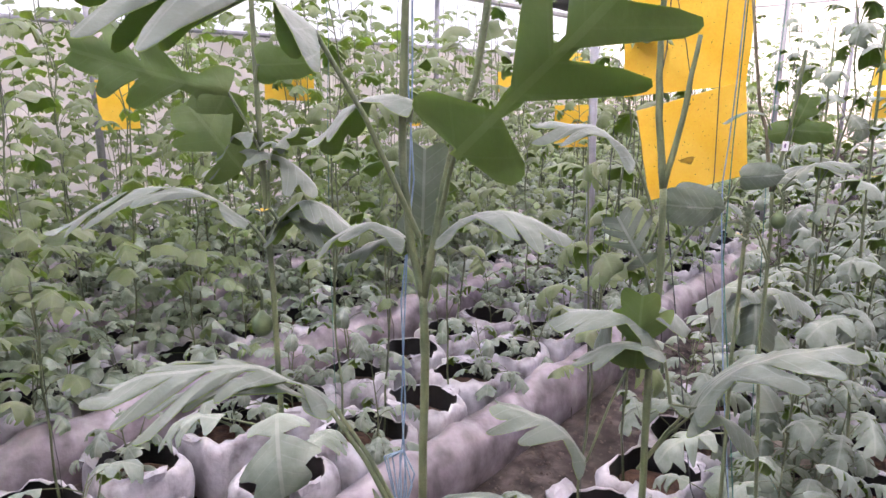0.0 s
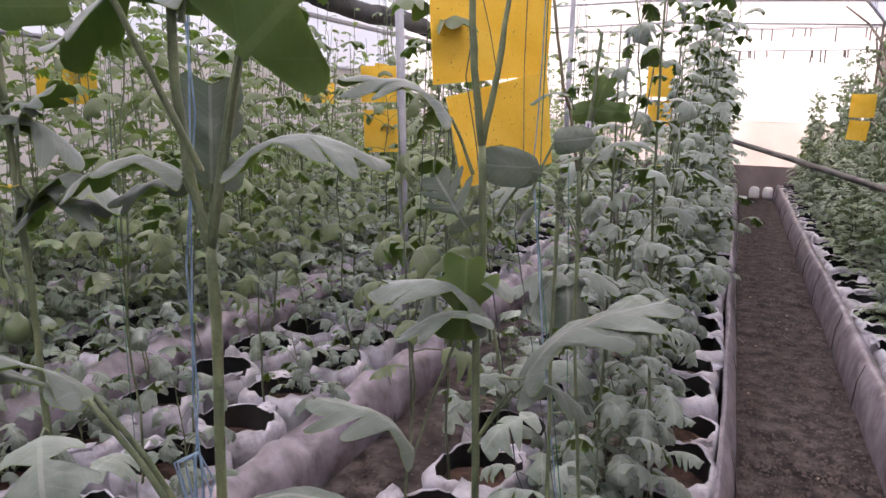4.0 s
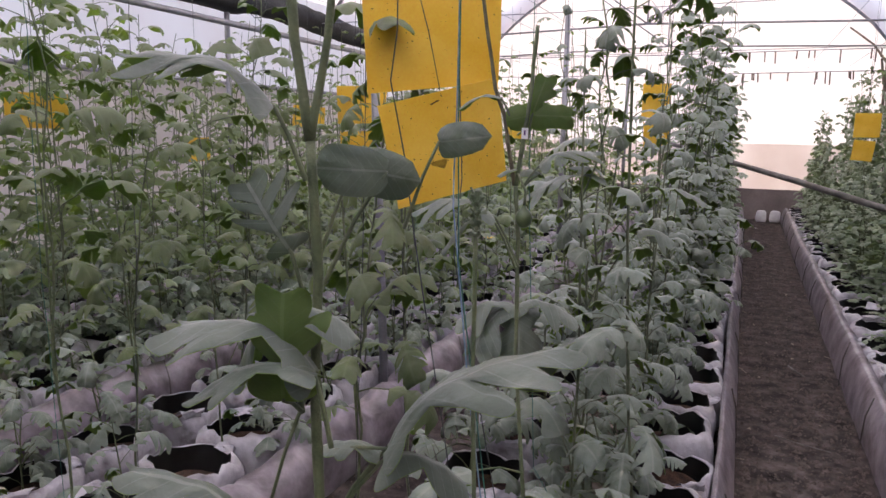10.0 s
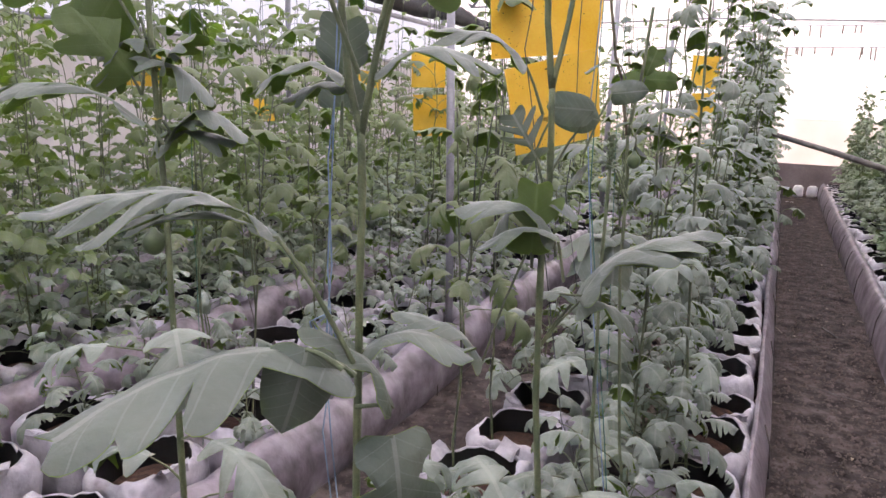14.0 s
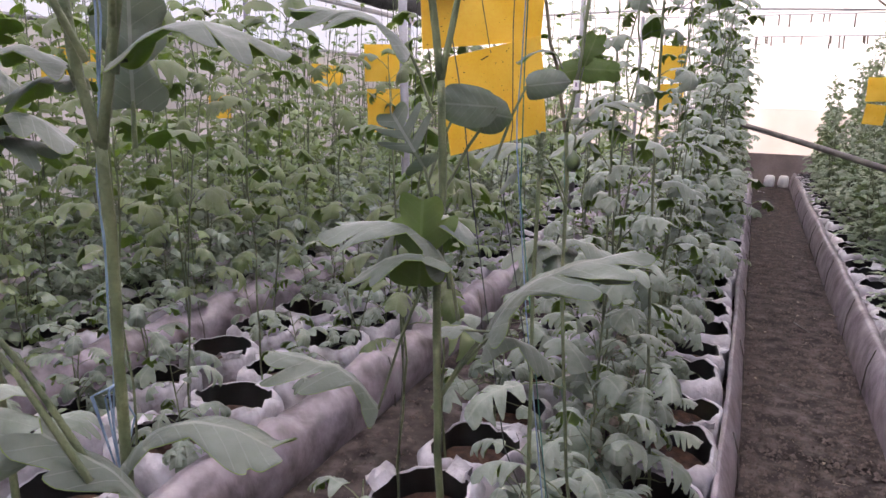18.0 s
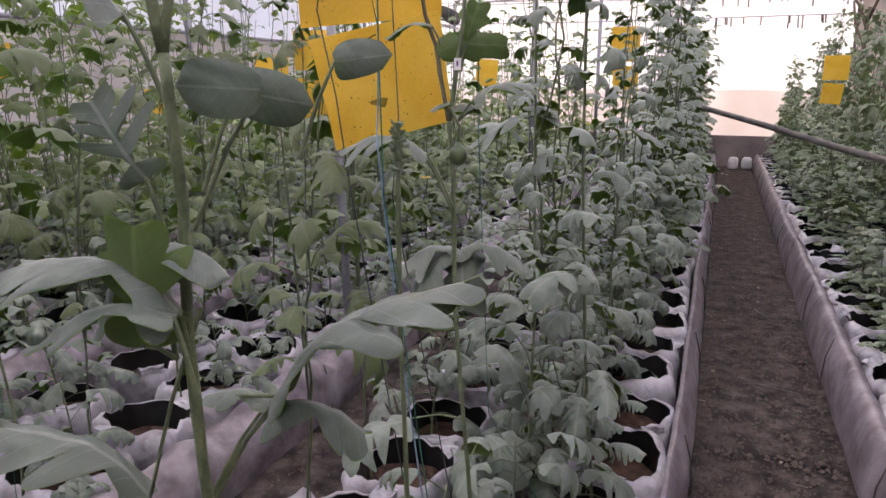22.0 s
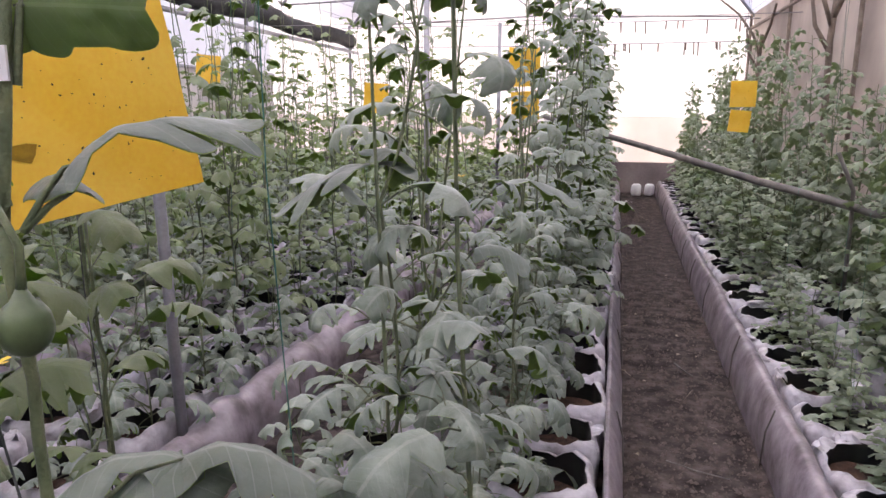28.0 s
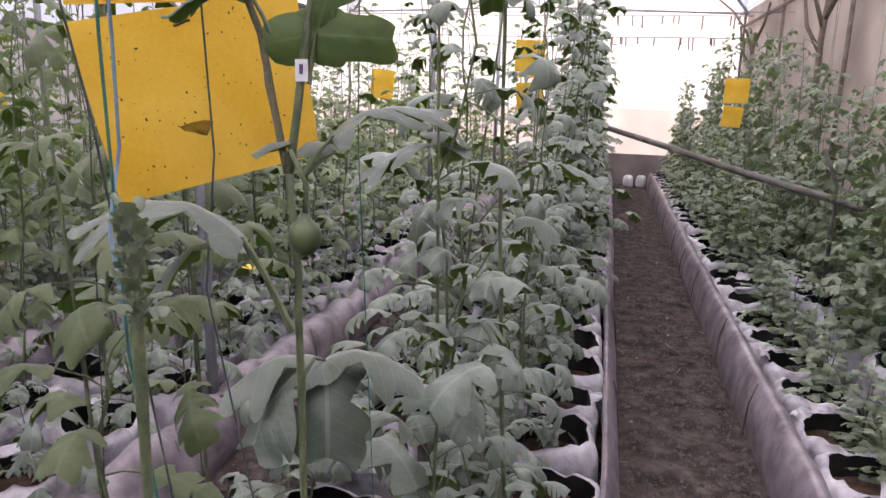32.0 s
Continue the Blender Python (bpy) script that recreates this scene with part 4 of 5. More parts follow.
# ---- sticky traps ----
def sticky_trap(width, height, m, rnd, label, bugs=60, stain=False, corners=None):
    """A bent yellow card, 3 mm thick, with caught insects, hung from twine. corners: bottom left and right, top left and right."""
    ob = tagged(new("sticky_trap"), label, "insect trap", "yellow insect traps")
    ob.matrix_basis = m
    if corners:
        c = [Vector(p) - m.translation for p in corners]
        out = (c[1] - c[0]).cross(c[2] - c[0]).normalized() * -1
    k = rnd.uniform(0, 20)

    def at(x, z, off):
        off += 0.014 * width * math.sin(4 * x / width) + 0.012 * (z / height) ** 2 + 0.004 * wob(7 * x / width, 4 * z / height, k)
        if not corners:
            return (x, off, z)
        u, v = x / width + 0.5, z / height + 0.5
        return c[0].lerp(c[1], u).lerp(c[2].lerp(c[3], u), v) + out * off

    n = 12
    card = Shape()
    for y0, flip in ((-0.0015, 1), (0.0015, -1)):
        card.grid([[at(x, z, y0) for x in np.linspace(-width / 2, width / 2, n)[::flip]] for z in np.linspace(-height / 2, height / 2, n)])
    edge = [(x, -height / 2) for x in np.linspace(-width / 2, width / 2, n)] + [(width / 2, z) for z in np.linspace(-height / 2, height / 2, n)[1:]] + [(x, height / 2) for x in np.linspace(width / 2, -width / 2, n)[1:]] + [(-width / 2, z) for z in np.linspace(height / 2, -height / 2, n)[1:]]
    card.grid([[at(x, z, 0.0015) for x, z in edge], [at(x, z, -0.0015) for x, z in edge]])
    card = part("card", card, TRAP, ob)
    dots = Shape()
    for _ in range(bugs):
        x, z, r = rnd.uniform(-0.47, 0.47) * width, rnd.uniform(-0.47, 0.47) * height, 0.0004 + 0.0011 * rnd.random() ** 3
        turn, long = rnd.uniform(0, 3.1), rnd.uniform(1.0, 2.0)
        for sd in (-1, 1):
            q = len(dots.v)
            for a in range(5):
                dx, dz = r * long * math.cos(a * 1.257), r * math.sin(a * 1.257)
                dots.v.append(at(x + dx * math.cos(turn) - dz * math.sin(turn), z + dx * math.sin(turn) + dz * math.cos(turn), sd * 0.002))
                dots.uv.append((0, 0))
            dots.v.append(at(x, z, sd * (0.002 + r * 0.6)))
            dots.uv.append((0, 0))
            for a in range(5):
                dots.f.append((q + a, q + (a + 1) % 5, q + 5))
                dots.i.append(0)
    tagged(part("caught_insects", dots, BUG, card, "tiny dark insects stuck to the card"), kind="stuff")
    if stain:
        # a smear: broad and straight above, drawn to a point below
        outline = [(-0.024, 0.007), (-0.008, 0.009), (0.012, 0.009), (0.021, 0.006), (0.017, -0.004), (0.011, -0.012), (0.004, -0.009), (-0.006, -0.004), (-0.018, 0.0), (-0.024, 0.007)]
        x, z = -0.11 * width, -0.17 * height
        part("stain", Shape().grid([[at(x + f * a, z + f * e, -0.0026) for a, e in outline] for f in (0.03, 0.5, 1.0)]), GLUE, card, "brown smear on the card")
        part("slit", Shape().grid([[at(-0.02 + 0.006 * u, 0.41 * height + 0.0015 * v + 0.002 * math.sin(u), -0.0024) for v in (-1, 1)] for u in (-2, -1, 0, 1, 2)]), BUG, card, "dark slit for hanging the card")
    part("hanging_wire", Shape().tube([at(0, height / 2 - 0.012, -0.002), at(0.003, height / 2 + 0.12, 0.004), at(0, height / 2 + 0.3, 0)], 0.0012, 4), TWINE_DARK, ob)
    return ob


YELLOW = "yellow sticky insect trap card dotted with insects, hung among the vines"
rt = random.Random(31)
# The double trap beside the walk: a lower card tilted in front of an upper one.
sticky_trap(0.306, 0.228, Matrix.Translation((-0.34, 2.68, 1.46)), rt, "yellow sticky trap card with dark stain and insects, slightly tilted", 150, True, [(-0.407, 2.57, 1.325), (-0.252, 2.835, 1.375), (-0.436, 2.53, 1.537), (-0.264, 2.781, 1.609)])
sticky_trap(0.31, 0.23, Matrix.Translation((-0.39, 2.71, 1.7)), rt, "upper yellow sticky trap card hung above another", 90, False, [(-0.506, 2.615, 1.566), (-0.272, 2.812, 1.6), (-0.521, 2.615, 1.79), (-0.268, 2.81, 1.835)])
for x, y, z, w, h, yaw in ((1.17, 8.1, 1.58, 0.2, 0.2, 8), (1.16, 8.12, 1.37, 0.17, 0.17, 14), (-1.7, 4.62, 1.62, 0.2, 0.2, 34), (-1.68, 4.64, 1.36, 0.22, 0.24, 30), (-3.6, 7.0, 1.6, 0.3, 0.2, 36), (-3.5, 4.1, 1.57, 0.32, 0.2, 50),
                           (-3.6, 2.97, 1.46, 0.2, 0.27, 60), (-0.41, 7.0, 1.74, 0.22, 0.26, 20), (-0.4, 7.02, 1.48, 0.2, 0.2, 24), (-1.9, 8.2, 1.55, 0.22, 0.26, 30), (-3.2, 7.6, 1.78, 0.2, 0.24, 26), (-4.05, 6.0, 1.3, 0.18, 0.2, 40)):
    sticky_trap(w, h, Matrix.Translation((x, y, z)) @ Euler((0.05, rt.uniform(-0.1, 0.1), radians(yaw))).to_matrix().to_4x4(), rt, YELLOW, 24)
    thing("trap_string", "thin string hanging from the wires and holding a trap", "string", "trap strings", "", Shape().tube([(x, y, z + h / 2 + 0.25), (x, y, 2.7)], 0.0015, 4), TWINE_DARK)

# ---- pole, post, small things ----
thing("support_pole", "long grey pole leaning across the aisle between the rows", "pole", shape=Shape().tube([(-0.45, 8.85, 1.385), (0.0, 8.3, 1.275), (0.626, 7.5, 1.135), (1.136, 7.085, 1.0), (1.48, 6.62, 0.935), (1.9, 6.45, 0.82), (2.18, 6.32, 0.745)], [0.02, 0.022, 0.024, 0.025, 0.025, 0.025, 0.025], 10), mats=POLE)
thing("support_post", "grey pipe post standing in the gap between beds", "post", shape=Shape().tube([(-1.35, 4.3, -0.05), (-1.4, 4.33, 1.0), (-1.48, 4.37, 2.7)], 0.022, 12), mats=PIPE)
for x, y in ((-1.4, 8.1), (-1.4, 11.9)):
    thing("support_post", "grey pipe post standing in the gap between beds", "post", shape=Shape().tube([(x, y, -0.05), (x, y, 2.6)], 0.026, 12), mats=PIPE)
stick([(1.6, 6.62, 0.02), (1.585, 6.6, 0.9), (1.58, 6.6, 1.0), (1.475, 6.58, 1.22)], 0.012, "grey weathered stick standing among the young plants", POLE, "stick", "stick")
stick([(0.62, 6.17, 0.008), (0.65, 6.07, 0.012), (0.7, 5.98, 0.008)], 0.006, "dry twig lying on the aisle soil", POLE)
stick([(0.5, 4.95, 0.008), (0.62, 4.88, 0.012), (0.74, 4.85, 0.008)], 0.003, "thin dry stalk lying on the aisle soil", POLE)


def white_packet(x, y, rnd):
    s = Shape().grid([[(0.085 * r * math.cos(a) * (1 + 0.15 * wob(3 * math.cos(a), z * 9, x)), 0.08 * r * math.sin(a), z) for a in (2 * math.pi * q / 14 for q in range(14))] for r, z in ((0.0, 0.0), (0.9, 0.0), (1.0, 0.04), (1.02, 0.1), (0.95, 0.17), (0.6, 0.2), (0.0, 0.19))], 0, None, True)
    thing("white_sack", "small white plastic sack on the aisle end", "sack", "white sacks", "", s, TAG, Matrix.Translation((x, y, 0)))


white_packet(0.58, 14.55, rt)
white_packet(0.8, 14.6, rt)
thing("paper_scrap", "white paper scrap on the soil", "scrap", shape=Shape().grid([[(0.4 + 0.1 * u, 13.6 + 0.06 * v, 0.006 + 0.01 * math.sin(5 * u + v)) for v in (0, 0.5, 1)] for u in (0, 0.3, 0.7, 1)]), mats=TAG)


# ---- the plants that the walk brushes past ----
rh = random.Random(101)


def hero_plant(label, *stems):
    ob = tagged(new("vine_plant"), label, "plant", "vines in rows")
    for name, path, r0, r1, mats in stems:
        fine = []
        for a, b in zip(path, path[1:]):
            fine += [Vector(a).lerp(Vector(b), t) + Vector((0.0015 * wob(9 * (a[2] + t)), 0.0015 * wob(7 * (a[2] + t), 5), 0)) for t in (0, 0.25, 0.5, 0.75)]
        fine.append(Vector(path[-1]))
        n = len(fine) - 1
        part(name, Shape().tube(fine, [r0 + (r1 - r0) * k / n + (0.0005 if k % 6 == 5 else 0) for k in range(n + 1)], 10), mats, ob)
    return ob


def hero_leaf(ob, stem, base, tip, broad, bow, lobes, depth, face):
    return part("leaf", leaf_between(rh, stem, base, tip, broad, bow, lobes, depth, face), [LEAF_NEAR_DIM, STEM, LEAF_UNDER] if face != "cam" else [LEAF_UNDER, STEM, LEAF_NEAR_DIM], ob)


plant_a = hero_plant("forked hairy-stemmed melon vine, large dusty leaves, tied with blue twine",
                     ("stem", [(0.03, 1.38, 0.16), (-0.06, 1.36, 0.6), (-0.115, 1.355, 1.05), (-0.113, 1.355, 1.22), (-0.112, 1.356, 1.38), (-0.113, 1.355, 1.433)], 0.0039, 0.0034, STEM),
                     ("branch", [(-0.113, 1.355, 1.43), (-0.122, 1.352, 1.47), (-0.129, 1.349, 1.53), (-0.128, 1.35, 1.62), (-0.12, 1.35, 1.85)], 0.0033, 0.0027, STEM),
                     ("branch", [(-0.113, 1.355, 1.43), (-0.1, 1.361, 1.509), (-0.092, 1.364, 1.552), (-0.077, 1.37, 1.6), (-0.06, 1.38, 1.75)], 0.0033, 0.0025, STEM))
plant_b = hero_plant("melon vine with a slender forked stem and a curled young leaf",
                     ("stem", [(0.04, 1.74, 0.16), (-0.03, 1.74, 0.7), (-0.063, 1.74, 1.06), (-0.068, 1.738, 1.26), (-0.064, 1.74, 1.365), (-0.068, 1.738, 1.48)], 0.005, 0.0042, STEM),
                     ("branch", [(-0.068, 1.738, 1.48), (-0.078, 1.733, 1.56), (-0.082, 1.73, 1.65), (-0.08, 1.73, 2.0)], 0.0045, 0.003, STEM),
                     ("branch", [(-0.068, 1.738, 1.48), (-0.055, 1.745, 1.56), (-0.045, 1.75, 1.65)], 0.004, 0.0025, STEM))
plant_d = hero_plant("melon vine bearing one round green fruit beside a yellow trap",
                     ("stem", [(0.03, 2.4, 0.16), (-0.05, 2.39, 0.7), (-0.083, 2.385, 1.1), (-0.085, 2.385, 1.24), (-0.086, 2.385, 1.31), (-0.092, 2.383, 1.4)], 0.0036, 0.0036, STEM),
                     ("branch", [(-0.094, 2.383, 1.4), (-0.105, 2.381, 1.46), (-0.114, 2.379, 1.516), (-0.13, 2.375, 1.56), (-0.16, 2.37, 1.75)], 0.0036, 0.003, STEM_OLD),
                     ("branch", [(-0.092, 2.383, 1.4), (-0.082, 2.386, 1.475), (-0.073, 2.388, 1.544), (-0.065, 2.39, 1.66)], 0.004, 0.003, STEM))
plant_h = hero_plant("melon vine with drooping dusty leaves beside the aisle",
                     ("stem", [(0.05, 3.25, 0.16), (0.0, 3.26, 0.7), (-0.03, 3.26, 1.2), (-0.045, 3.27, 1.7), (-0.05, 3.28, 2.3)], 0.0055, 0.003, STEM))
plant_e = hero_plant("tall melon vine with large lobed leaves and a slender stem",
                     ("stem", [(-0.56, 1.6, 0.16), (-0.57, 1.58, 0.8), (-0.57, 1.57, 1.3), (-0.585, 1.57, 1.6), (-0.6, 1.57, 2.2)], 0.0055, 0.003, STEM))
for ob, path, z0, z1, gap in ((plant_h, [(0.05, 3.25, 0.16), (0.0, 3.26, 0.7), (-0.03, 3.26, 1.2), (-0.05, 3.28, 2.3)], 0.35, 2.25, 0.075), (plant_d, [(0.03, 2.4, 0.16), (-0.05, 2.39, 0.7), (-0.083, 2.385, 1.1)], 0.3, 0.9, 0.08),
                              (plant_b, [(0.04, 1.74, 0.16), (-0.03, 1.74, 0.7), (-0.063, 1.74, 1.06)], 0.3, 0.95, 0.08), (plant_e, [(-0.56, 1.6, 0.16), (-0.57, 1.58, 0.8), (-0.57, 1.57, 1.3)], 0.3, 1.2, 0.08)):
    for m, k in tuft(rh, path, BIG, gap, z0, 0.85, 0.7):
        if m.translation.z < z1:
            part("leaf", BIG_MESH[k], None, ob).matrix_basis = m
hero_leaf(plant_a, (-0.207, 1.467, 1.420), (-0.206, 1.467, 1.451), (-0.204, 1.468, 1.534), 0.36, 0.03, 2.2, 0.35, 'camtop')
hero_leaf(plant_a, (-0.123, 1.351, 1.467), (-0.127, 1.350, 1.477), (-0.196, 1.322, 1.463), 0.30, 0.22, 3.0, 0.49, 'up')
hero_leaf(plant_a, (-0.135, 1.368, 1.464), (-0.136, 1.367, 1.471), (-0.183, 1.348, 1.458), 0.32, 0.12, 2.4, 0.42, 'up')
hero_leaf(plant_a, (-0.103, 1.360, 1.474), (-0.101, 1.360, 1.481), (-0.012, 1.397, 1.488), 0.30, 0.20, 3.0, 0.63, 'up')
hero_leaf(plant_a, (-0.124, 1.351, 1.567), (-0.121, 1.352, 1.583), (-0.191, 1.323, 1.554), 0.38, 0.18, 2.4, 0.56, 'up')
hero_leaf(plant_a, (-0.094, 1.352, 1.499), (-0.07, 1.336, 1.547), (0.07, 1.38, 1.695), 0.31, 0.05, 3.0, 1.3, 'cam')
hero_leaf(plant_a, (-0.113, 1.35, 1.48), (-0.149, 1.282, 1.629), (-0.228, 1.168, 1.652), 0.42, 0.12, 3.0, 0.95, 'up')
hero_leaf(plant_e, (-0.572, 1.569, 1.484), (-0.609, 1.540, 1.583), (-0.645, 1.512, 1.505), 0.45, 0.03, 1.2, 0.28, 'cam')
hero_leaf(plant_e, (-0.572, 1.569, 1.484), (-0.608, 1.541, 1.579), (-0.774, 1.413, 1.634), 0.26, 0.06, 3.0, 0.84, 'cam')
hero_leaf(plant_a, (-0.047, 1.245, 1.270), (-0.060, 1.240, 1.279), (-0.148, 1.088, 1.265), 0.30, 0.14, 3.0, 0.63, 'up')
hero_leaf(plant_a, (-0.042, 1.222, 1.284), (-0.064, 1.212, 1.297), (-0.080, 1.205, 1.235), 0.44, 0.10, 1.2, 0.14, 'camtop')
hero_leaf(plant_a, (-0.095, 1.319, 1.245), (-0.152, 1.293, 1.350), (-0.256, 1.174, 1.377), 0.30, 0.16, 4.0, 1.19, 'up')
hero_leaf(plant_a, (-0.088, 1.308, 1.250), (-0.143, 1.282, 1.352), (-0.276, 1.221, 1.344), 0.20, 0.14, 4.0, 0.98, 'up')
hero_leaf(plant_a, (-0.115, 1.354, 1.237), (-0.108, 1.358, 1.241), (-0.029, 1.394, 1.245), 0.36, 0.20, 2.6, 0.42, 'up')
hero_leaf(plant_a, (-0.076, 1.293, 1.176), (-0.049, 1.305, 1.197), (-0.042, 1.308, 1.107), 0.45, 0.12, 2.0, 0.42, 'camtop')
hero_leaf(plant_a, (-0.093, 1.319, 1.206), (-0.064, 1.332, 1.207), (-0.120, 1.306, 1.273), 0.25, 0.12, 2.6, 0.56, 'up')
hero_leaf(plant_b, (-0.079, 1.735, 1.245), (-0.068, 1.693, 1.272), (-0.064, 1.69, 1.362), 0.38, 0.05, 2.2, 0.6, 'cam')
hero_leaf(plant_b, (-0.079, 1.735, 1.245), (-0.072, 1.71, 1.345), (-0.02, 1.735, 1.318), 0.42, 0.14, 1.2, 0.3, 'up')
hero_leaf(plant_b, (-0.079, 1.735, 1.245), (-0.086, 1.732, 1.336), (-0.131, 1.713, 1.274), 0.34, 0.16, 2.2, 0.49, 'up')
hero_leaf(plant_b, (-0.086, 1.777, 1.095), (-0.033, 1.799, 1.189), (0.104, 1.855, 1.283), 0.28, 0.16, 3.0, 0.70, 'up')
hero_leaf(plant_b, (-0.081, 1.763, 1.103), (-0.029, 1.784, 1.195), (-0.078, 1.764, 1.201), 0.40, 0.15, 2.0, 0.42, 'up')
hero_leaf(plant_b, (-0.081, 1.763, 1.103), (-0.023, 1.787, 1.192), (0.045, 1.815, 1.165), 0.42, 0.15, 2.0, 0.42, 'up')
hero_leaf(plant_b, (-0.09, 1.78, 1.34), (-0.026, 1.792, 1.454), (-0.081, 1.761, 1.457), 0.34, 0.08, 1.2, 0.2, 'camtop')
hero_leaf(plant_b, (-0.128, 1.840, 1.362), (-0.098, 1.86, 1.452), (-0.038, 1.89, 1.439), 0.34, 0.12, 1.2, 0.2, 'camtop')
hero_leaf(plant_b, (-0.062, 1.899, 1.388), (-0.032, 1.919, 1.478), (0.019, 1.939, 1.485), 0.34, 0.12, 1.2, 0.2, 'camtop')
hero_leaf(plant_b, (-0.060, 1.724, 1.321), (-0.075, 1.718, 1.390), (-0.107, 1.705, 1.446), 0.48, 0.08, 3.4, 1.12, 'camtop')
hero_leaf(plant_b, (-0.082, 1.751, 1.446), (-0.106, 1.742, 1.508), (-0.214, 1.698, 1.549), 0.34, 0.16, 3.0, 0.70, 'up')
hero_leaf(plant_b, (-0.039, 1.705, 1.270), (-0.042, 1.703, 1.297), (-0.142, 1.663, 1.334), 0.30, 0.20, 2.4, 0.63, 'up')
hero_leaf(plant_b, (-0.022, 1.691, 1.242), (-0.033, 1.687, 1.300), (-0.121, 1.652, 1.282), 0.30, 0.18, 2.6, 0.56, 'up')
hero_leaf(plant_b, (-0.076, 1.758, 1.197), (-0.020, 1.780, 1.203), (0.127, 1.839, 1.300), 0.34, 0.14, 3.0, 0.70, 'up')
hero_leaf(plant_b, (-0.100, 1.791, 1.267), (-0.156, 1.768, 1.084), (-0.272, 1.720, 1.155), 0.36, 0.14, 3.0, 0.70, 'up')
for tip, broad, cut in (((-0.133, 2.567, 1.025), 0.5, 0.3), ((-0.262, 2.55, 1.1), 0.36, 0.6), ((-0.035, 2.65, 1.105), 0.42, 0.6), ((-0.215, 2.53, 1.05), 0.42, 0.3)):
    hero_leaf(plant_d, (-0.088, 2.384, 1.2), (-0.157, 2.617, 1.132), tip, broad, 0.18, 2.2, cut, 'up')
hero_leaf(plant_d, (-0.081, 2.386, 1.397), (-0.057, 2.394, 1.432), (0.02, 2.45, 1.458), 0.34, 0.14, 3.0, 0.70, 'up')
hero_leaf(plant_d, (-0.081, 2.386, 1.397), (-0.055, 2.397, 1.420), (-0.090, 2.420, 1.425), 0.40, 0.10, 1.4, 0.28, 'up')
hero_leaf(plant_d, (-0.075, 2.387, 1.476), (-0.070, 2.389, 1.517), (-0.115, 2.377, 1.506), 0.50, 0.06, 1.4, 0.28, 'cam')
hero_leaf(plant_d, (-0.075, 2.387, 1.476), (-0.070, 2.389, 1.517), (-0.007, 2.405, 1.515), 0.36, 0.08, 1.6, 0.42, 'cam')
hero_leaf(plant_d, (-0.075, 2.387, 1.476), (-0.069, 2.389, 1.517), (-0.049, 2.394, 1.577), 0.40, 0.05, 2.0, 0.56, 'cam')
hero_leaf(plant_d, (-0.102, 2.381, 1.508), (-0.120, 2.376, 1.545), (-0.186, 2.359, 1.528), 0.26, 0.15, 2.0, 0.42, 'up')
hero_leaf(plant_d, (-0.087, 2.384, 1.411), (-0.091, 2.384, 1.428), (-0.124, 2.375, 1.415), 0.36, 0.10, 1.4, 0.28, 'up')
hero_leaf(plant_d, (-0.072, 2.345, 1.270), (-0.111, 2.335, 1.350), (-0.236, 2.303, 1.358), 0.34, 0.20, 3.0, 0.63, 'up')
hero_leaf(plant_d, (-0.079, 2.355, 1.265), (-0.119, 2.345, 1.347), (-0.197, 2.326, 1.294), 0.34, 0.16, 2.4, 0.56, 'up')
hero_leaf(plant_e, (-0.571, 1.570, 1.419), (-0.568, 1.571, 1.484), (-0.522, 1.590, 1.535), 0.42, 0.12, 2.4, 0.70, 'up')
hero_leaf(plant_e, (-0.569, 1.570, 1.373), (-0.563, 1.573, 1.406), (-0.584, 1.564, 1.373), 0.50, 0.12, 2.2, 0.70, 'up')
hero_leaf(plant_e, (-0.568, 1.571, 1.419), (-0.557, 1.575, 1.400), (-0.513, 1.593, 1.421), 0.45, 0.16, 2.2, 0.70, 'up')
hero_leaf(plant_e, (-0.577, 1.567, 1.417), (-0.558, 1.575, 1.397), (-0.462, 1.620, 1.400), 0.40, 0.34, 2.6, 0.70, 'up')
hero_leaf(plant_e, (-0.578, 1.566, 1.484), (-0.573, 1.568, 1.499), (-0.649, 1.534, 1.473), 0.40, 0.16, 2.6, 0.70, 'up')
hero_leaf(plant_e, (-0.580, 1.566, 1.513), (-0.571, 1.569, 1.513), (-0.544, 1.582, 1.504), 0.50, 0.16, 2.0, 0.56, 'up')
hero_leaf(plant_e, (-0.590, 1.561, 1.555), (-0.584, 1.563, 1.527), (-0.633, 1.541, 1.507), 0.50, 0.12, 2.0, 0.56, 'up')
hero_leaf(plant_e, (-0.589, 1.556, 1.452), (-0.597, 1.549, 1.475), (-0.654, 1.505, 1.567), 0.44, 0.10, 2.6, 0.84, 'cam')
hero_leaf(plant_e, (-0.589, 1.556, 1.452), (-0.583, 1.560, 1.499), (-0.516, 1.611, 1.453), 0.40, 0.14, 2.6, 0.70, 'up')
hero_leaf(plant_e, (-0.580, 1.563, 1.591), (-0.576, 1.566, 1.617), (-0.518, 1.610, 1.621), 0.36, 0.10, 1.6, 0.28, 'cam')
hero_leaf(plant_e, (-0.496, 1.503, 1.393), (-0.512, 1.491, 1.419), (-0.699, 1.347, 1.413), 0.24, 0.20, 4.0, 0.98, 'up')
hero_leaf(plant_e, (-0.571, 1.569, 1.329), (-0.576, 1.566, 1.379), (-0.498, 1.625, 1.396), 0.42, 0.20, 2.4, 0.70, 'up')
hero_leaf(plant_h, (-0.091, 3.237, 1.283), (-0.098, 3.236, 1.361), (-0.327, 3.179, 1.290), 0.34, 0.16, 3.2, 0.84, 'up')
